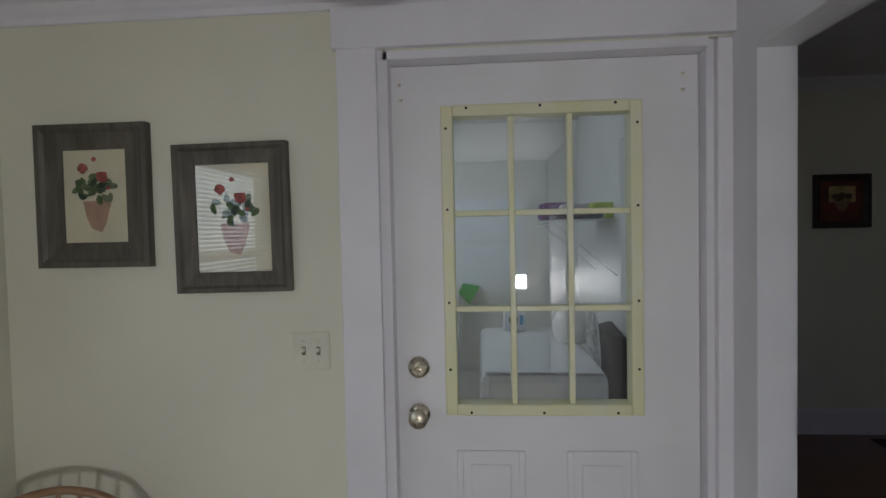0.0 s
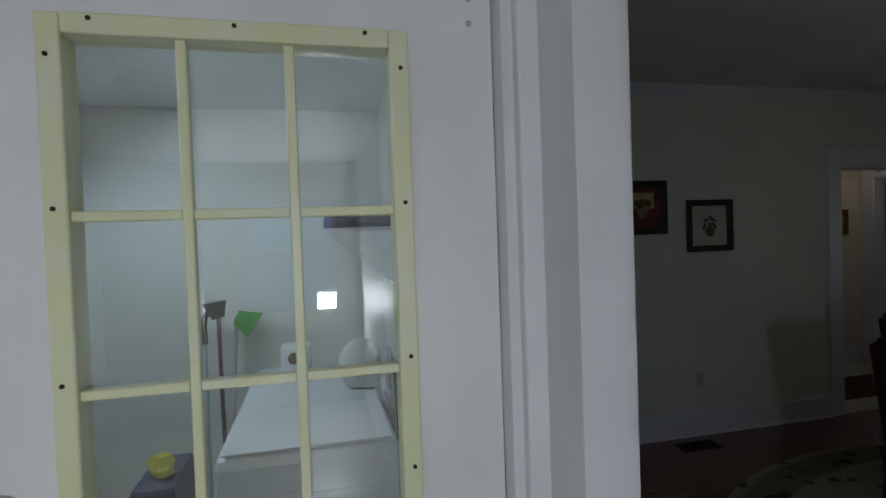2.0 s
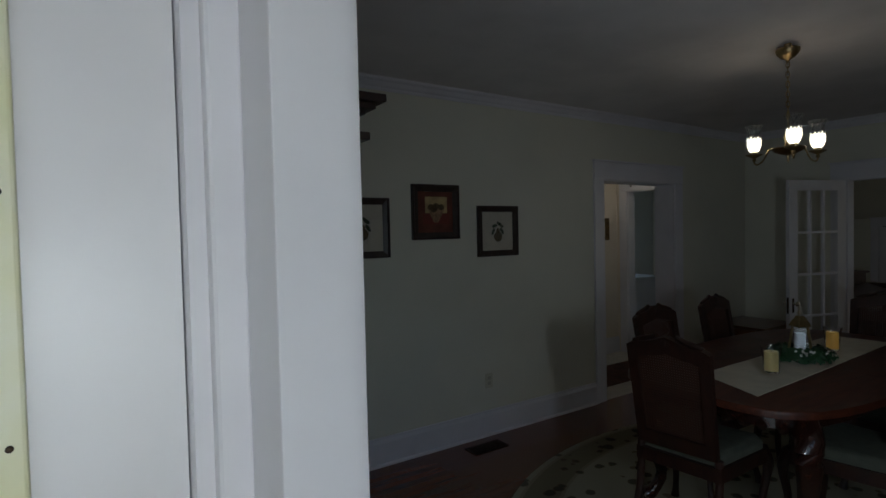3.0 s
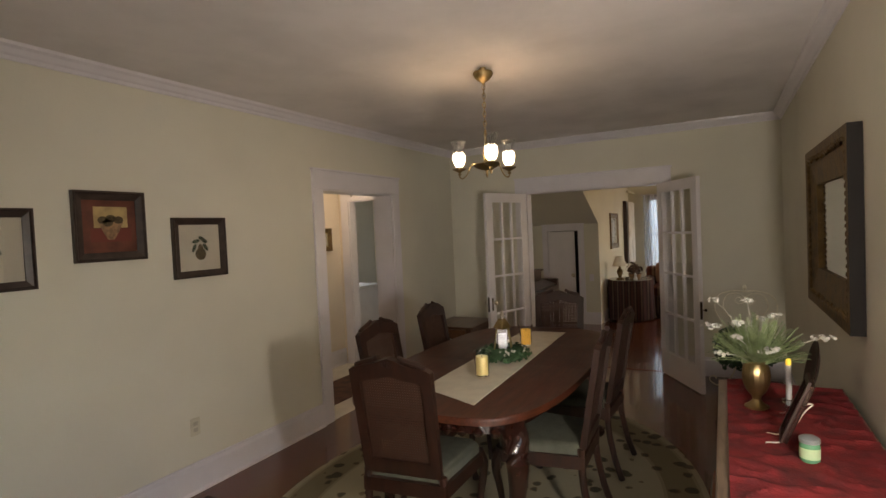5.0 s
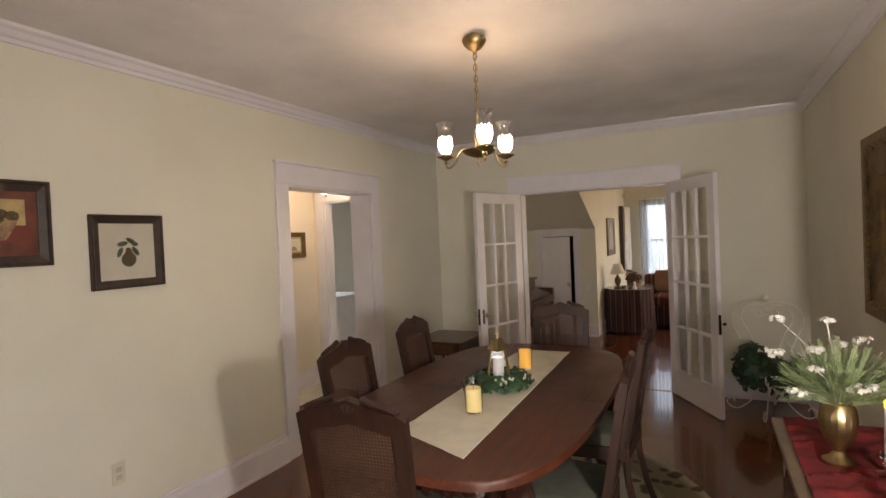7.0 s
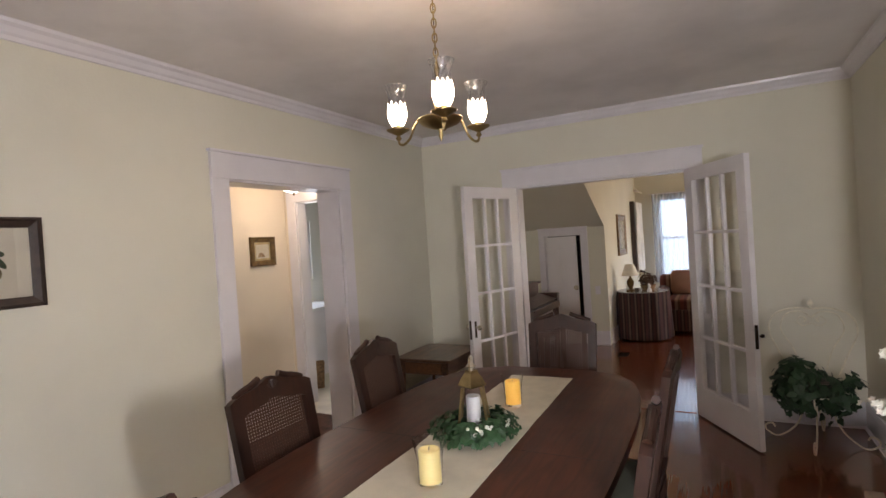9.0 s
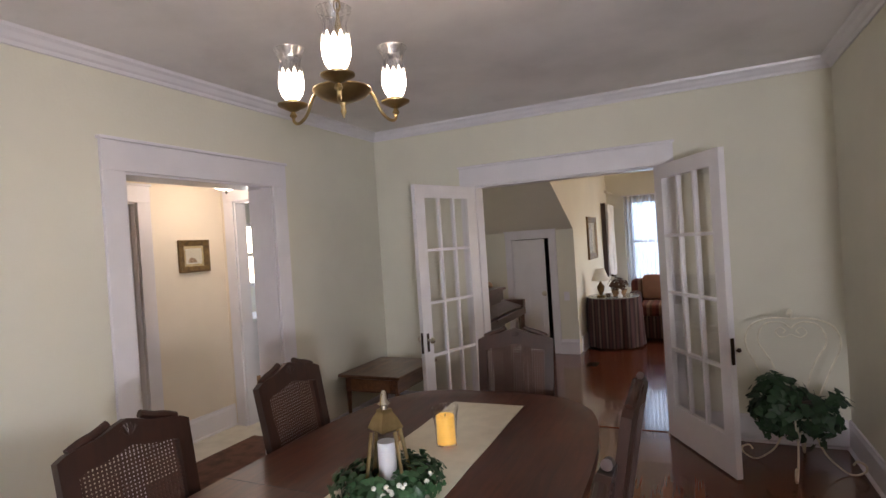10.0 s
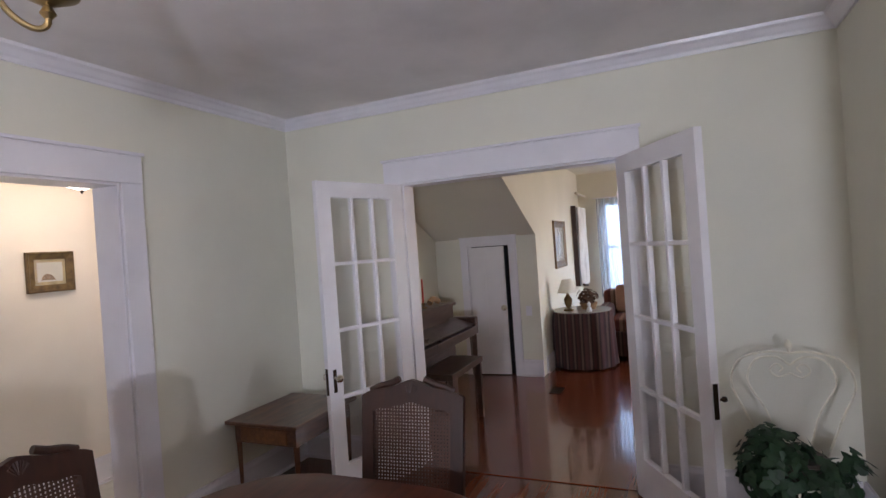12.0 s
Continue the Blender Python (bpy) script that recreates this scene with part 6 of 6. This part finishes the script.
bmesh.ops.create_icosphere(bm, subdivisions=3, radius=0.09)
for v in bm.verts:
    v.co = Vector((v.co.x * 0.35 - 0.075, v.co.y * 1.1 + 0.02, v.co.z * 2.2 + 0.27)) * (1 + 0.22 * noise.noise(v.co * 30))
part("plastic_bag", bm, plain("crumpled_white_plastic", (0.62, 0.62, 0.60), 0.3, second=(0.12, 0.11, 0.11), noise_scale=26), hk, "crumpled white and dark plastic bag", smooth=True)
for k in range(3):
    part("cord", tube(smooth_line([(-0.095, -0.1 + 0.08 * k, 0.5), (-0.08, -0.13 + 0.08 * k, 0.3), (-0.075, -0.07 + 0.08 * k, 0.1), (-0.08, -0.12 + 0.08 * k, -0.05)], 4), 0.004, 5), M_TRIM, hk)

# ---- hall and bathroom ----


def paint_small(p, w, h, fw):
    flat(rect(-0.27 * w, 0.27 * w, -0.24 * h, 0.24 * h), -0.0076, M_PAPERW, p, "painted_sky")
    flat([(-0.2 * w, -0.2 * h), (0.12 * w, -0.2 * h), (0.04 * w, -0.08 * h), (-0.08 * w, -0.03 * h), (-0.16 * w, -0.09 * h)], -0.0083, M_P_TAN, p, "painted_hill")


picture("wall_picture", 5.765, 5.30, 1.562, 0.30, 0.275, 0.05, "small gold-framed landscape sketch in the hall", M_GOLD, M_P_GOLD, paint_small)
hl = thing("hall_ceiling_light", "lit ceiling light with a shallow frosted glass dish in the hall", "ceiling light", (5.69, 4.78, 2.30))
part("base", lathe([(0.06, 0), (0.06, -0.02), (0.015, -0.03), (0.012, -0.175)], 20, closed=True), M_NICKEL, hl, smooth=True)
part("glass_dish", lathe([(0.15, -0.165), (0.13, -0.19), (0.08, -0.215), (0.03, -0.23), (0.0, -0.232)], 28), emitter("lit_dish_glass", (1.0, 0.9, 0.76), 0.8), hl, smooth=True).visible_shadow = False
part("finial", lathe([(0.004, -0.23), (0.012, -0.24), (0.006, -0.255), (0.001, -0.26)], 12, (0, 0, 0), closed=True), M_DARKMETAL, hl, smooth=True)
hr = part("hall_rug", boxes((4.55, 5.9, 4.34, 4.88, 0.0, 0.008), bevel=0.002), plain("dark_brown_rug_wool", (0.10, 0.045, 0.03), 0.95, noise_scale=9, amount=0.25))
tagged(hr, "dark brown hall rug on pale vinyl", "rug")
vn = thing("vanity", "white bathroom vanity with a basin", "vanity", (7.25, 6.1, 0))
part("cabinet", boxes((-0.45, 0.45, -0.25, 0.28, 0.0, 0.80), bevel=0.004), M_TRIM, vn)
part("worktop", boxes((-0.47, 0.47, -0.28, 0.29, 0.80, 0.84), bevel=0.008), M_APPLIANCE, vn)
part("tap", tube(smooth_line([(0, 0.2, 0.84), (0, 0.2, 0.95), (0, 0.14, 0.99), (0, 0.08, 0.96)], 4), 0.012, 8), M_NICKEL, vn)
wb = thing("waste_basket", "brown woven waste basket on the bathroom floor", "basket", (6.66, 5.52, 0))
part("basket", lathe([(0, 0), (0.10, 0), (0.12, 0.27), (0.125, 0.28), (0.11, 0.27), (0.09, 0.01)], 4), M_P_TAN, wb)

# ---- living room ----
pn = thing("upright_piano", "dark wooden spinet piano with its keyboard lid closed against the wall", "piano", (7.75, 3.50, 0))
part("body", boxes((-0.70, 0.70, -0.05, 0.48, 0.05, 0.955), bevel=0.006), M_PIANO, pn)
part("lid", boxes((-0.72, 0.72, -0.08, 0.49, 0.955, 0.98), bevel=0.006), M_PIANO, pn)
part("keybed", boxes((-0.70, 0.70, -0.31, -0.05, 0.67, 0.75), bevel=0.006), M_PIANO, pn)
for s in (-1, 1):
    part("key_cheek", boxes((0.66 * s - 0.04, 0.66 * s + 0.04, -0.31, -0.05, 0.75, 0.84), bevel=0.01), M_PIANO, pn)
    part("leg", lathe([(0.018, 0), (0.022, 0.05), (0.02, 0.1), (0.035, 0.5), (0.038, 0.67)], 4, (0.64 * s, -0.27, 0), closed=True), M_PIANO, pn)
part("music_desk", place(boxes((-0.45, 0.45, -0.01, 0.01, 0.0, 0.2), bevel=0.003), Matrix.Translation((0, -0.09, 0.80)) @ pose(0, 0, 0, 4)), M_PIANO, pn)
part("fallboard", place(boxes((-0.62, 0.62, -0.01, 0.0, 0.0, 0.235), bevel=0.004), Matrix.Translation((0, -0.29, 0.765)) @ pose(0, 0, 0, -72)), M_PIANO, pn)
pb = thing("piano_bench", "dark wooden piano bench with straight legs", "bench", (7.66, 3.17, 0))
part("seat", boxes((-0.36, 0.36, -0.16, 0.16, 0.49, 0.54), bevel=0.006), M_PIANO, pb)
for sx in (-0.32, 0.32):
    for sy in (-0.13, 0.13):
        part("leg", boxes((sx - 0.02, sx + 0.02, sy - 0.02, sy + 0.02, 0, 0.49)), M_PIANO, pb)
rc = thing("red_candle", "thin red candle in a holder standing on the piano", "candle", (8.02, 3.57, 0.98))
part("holder", lathe([(0.035, 0), (0.035, 0.01), (0.01, 0.02), (0.016, 0.05), (0, 0.05)], 12), M_GOLD, rc, smooth=True)
part("candle", lathe([(0.010, 0.05), (0.008, 0.27), (0, 0.28)], 10), plain("red_wax", (0.5, 0.04, 0.03), 0.5), rc, smooth=True)
po = thing("wooden_ornament", "low brown wooden ornament lying on the piano", "ornament", (8.26, 3.57, 0.98))
part("figure", tube(smooth_line([(-0.10, 0, 0.03), (-0.04, 0, 0.06), (0.04, 0, 0.05), (0.10, 0, 0.03)], 4), 0.03, 8), M_P_TAN, po, smooth=True)


def paint_reflection(p, w, h, fw):
    # pale oval painted as the window's reflection
    flat(oval(0, 0, 0.14 * w, 0.3 * h, 16, 0, 0.4, 2), -0.0078, plain("pale_painted_reflection", (0.7, 0.72, 0.72)), p, "painted_reflection")


# a mirror, built like a picture with its reflection painted in
picture("wall_picture", 10.78, 2.80, 1.475, 0.74, 0.63, 0.09, "old gilt framed living room mirror with a painted window reflection", M_GOLD, M_PAPERW, paint_reflection)
cu = thing("side_curtain", "white curtain panel hanging from a rod on the side wall", "curtain", (12.15, 2.70, 0))


def drape(x0, x1, z0, z1, along, waves, depth, mat, parent, name="cloth"):
    bm = bmesh.new()
    n = int(waves * 8)
    rows = 6
    g = []
    for i in range(n + 1):
        u = i / n
        a = x0 + (x1 - x0) * u
        col = []
        for j in range(rows + 1):
            z = z0 + (z1 - z0) * j / rows
            off = depth * math.sin(2 * math.pi * waves * u + 0.4 * math.sin(j)) + 0.3 * depth * noise.noise(Vector((u * 30, j * 0.4, 0)))
            col.append(bm.verts.new((a, off, z) if along == "x" else (off, a, z)))
        g.append(col)
    for i in range(n):
        for j in range(rows):
            bm.faces.new((g[i][j], g[i + 1][j], g[i + 1][j + 1], g[i][j + 1]))
    return part(name, bm, mat, parent, smooth=True)


drape(-0.28, 0.36, 0.8, 2.02, "x", 5, 0.03, plain("white_curtain_cloth", (0.75, 0.75, 0.75), 0.9), cu)
part("dark_edge", boxes((-0.34, -0.31, 0.02, 0.09, 0.8, 2.04)), M_CHAIR, cu)
part("rod", tube([(-0.36, -0.02, 2.22), (0.4, -0.02, 2.22)], 0.014, 8), M_PAPERW, cu)
part("rod_knob", lathe([(0, -0.03), (0.03, -0.01), (0.03, 0.02), (0, 0.03)], 12, (-0.38, -0.02, 2.22)), M_PAPERW, cu, smooth=True)
part("tieback", tube([(-0.33, -0.03, 0.82), (-0.2, -0.07, 0.80)], 0.02, 8), M_DARKMETAL, cu)
cw = thing("sheer_curtain", "white sheer curtains over the bright living room window", "curtain", (12.53, 0, 0))
drape(1.25, 1.86, 0.55, 2.16, "y", 9, 0.02, M_SHEER, cw, "panel")
drape(1.90, 2.50, 0.55, 2.16, "y", 9, 0.02, M_SHEER, cw, "panel")
part("rod", tube([(0, 1.2, 2.17), (0, 2.55, 2.17)], 0.010, 8), M_TRIM, cw)

M_STRIPE = stripes("dark_striped_cloth", [(0.075, 0.03, 0.03), (0.035, 0.02, 0.022), (0.13, 0.09, 0.075), (0.05, 0.026, 0.028)])
M_PLAID = stripes("red_plaid_cloth", [(0.16, 0.045, 0.035), (0.10, 0.05, 0.035), (0.24, 0.15, 0.11), (0.10, 0.03, 0.03)], 0.16)
rt = thing("skirted_table", "round side table under a dark striped floor-length cloth", "side table", (10.08, 2.44, 0))
bm = bmesh.new()
rings = []
for j, z in enumerate((0.02, 0.25, 0.5, 0.655, 0.665)):
    r0 = (0.38, 0.365, 0.355, 0.35, 0.34)[j]
    rings.append([bm.verts.new(((r0 + (0.014 * math.sin(i * 2 * math.pi * 12 / 96) if j < 3 else 0)) * math.cos(2 * math.pi * i / 96), (r0 + (0.014 * math.sin(i * 2 * math.pi * 12 / 96) if j < 3 else 0)) * math.sin(2 * math.pi * i / 96), z)) for i in range(96)])
for a, b_ in zip(rings, rings[1:]):
    for i in range(96):
        bm.faces.new((a[i], a[(i + 1) % 96], b_[(i + 1) % 96], b_[i]))
bm.faces.new(rings[-1])
part("cloth", bm, M_STRIPE, rt, smooth=True)
part("glass_top", lathe([(0.345, 0.667), (0.345, 0.675), (0, 0.675)], 48), plain("pale_glass_top", (0.35, 0.36, 0.34), 0.1), rt)
lp = thing("table_lamp", "small lamp with a cream tapered shade on the skirted table", "lamp", (9.98, 2.58, 0.675))
part("base", lathe([(0.06, 0), (0.06, 0.015), (0.02, 0.03), (0.045, 0.09), (0.05, 0.14), (0.015, 0.19), (0.008, 0.24)], 20, closed=True), M_GOLD, lp, smooth=True)
part("shade", lathe([(0.12, 0.22), (0.06, 0.38), (0.058, 0.38), (0.118, 0.22)], 28), plain("cream_shade", (0.74, 0.70, 0.62), 0.9), lp, smooth=True)
bq = thing("flower_basket", "basket of dark dried flowers on the skirted table", "basket", (10.1, 2.36, 0.675))
part("basket", lathe([(0, 0), (0.08, 0), (0.11, 0.08), (0.1, 0.08), (0.07, 0.01)], 16), M_P_TAN, bq, smooth=True)
foliage("dried_flowers", bq, (0, 0, 0.16), (0.13, 0.13, 0.09), 160, 0.05, plain("dried_flower_brown", (0.12, 0.06, 0.04), 0.8, second=(0.04, 0.03, 0.02)), 7, lobes=False)
fg = thing("white_figurine", "small white china figurine on the skirted table", "figurine", (9.86, 2.32, 0.675))
part("figurine", lathe([(0.03, 0), (0.035, 0.02), (0.015, 0.06), (0.022, 0.09), (0, 0.12)], 12), M_APPLIANCE, fg, smooth=True)

so = thing("sofa", "plaid and striped sofa with a fringed dark striped skirt", "sofa", (10.90, 1.45, 0))
part("skirt", boxes((-0.50, 0.45, -0.88, 0.88, 0.03, 0.34), bevel=0.02), M_STRIPE, so)
part("seat_cushion", boxes((-0.50, 0.2, -0.70, -0.002, 0.34, 0.5), bevel=0.04), M_PLAID, so)
part("seat_cushion", boxes((-0.50, 0.2, 0.002, 0.70, 0.34, 0.5), bevel=0.04), M_PLAID, so)
part("backrest", boxes((0.2, 0.46, -0.86, 0.86, 0.34, 0.80), bevel=0.06), M_PLAID, so)
for s in (-1, 1):
    part("arm", boxes((-0.48, 0.2, 0.79 * s - 0.09, 0.79 * s + 0.09, 0.34, 0.64), bevel=0.06), M_STRIPE, so)
tp = thing("throw_pillow", "pinkish tan throw pillow leaning on the sofa back", "pillow", (11.02, 1.95, 0.5), 0)
bm = boxes((-0.07, 0.07, -0.19, 0.19, 0, 0.38), bevel=0.06)
part("pillow", place(bm, pose(0, 0, 0.0, 0, 12)), plain("pinkish_tan_cloth", (0.35, 0.20, 0.15), 0.9, bump=0.4), tp, smooth=True)
ou2 = thing("wall_outlet", "small white wall outlet under the stairs", "outlet", (9.45, 2.93, 0.75), -90)
part("plate", boxes((-0.035, 0.035, -0.006, 0, -0.057, 0.057), bevel=0.002), M_TRIM, ou2)
v2 = thing("floor_vent", "dark floor register in the living room floor", "vent", (8.9, 2.55, 0))
part("grille_frame", boxes((-0.12, 0.12, -0.06, 0.06, 0.0005, 0.004)), M_DARKMETAL, v2)
structure("threshold", boxes((6.84, 6.92, 1.652, 3.078, 0.0, 0.006), bevel=0.002), M_FLOOR, "dark wooden strip across the doorway floor", "threshold")
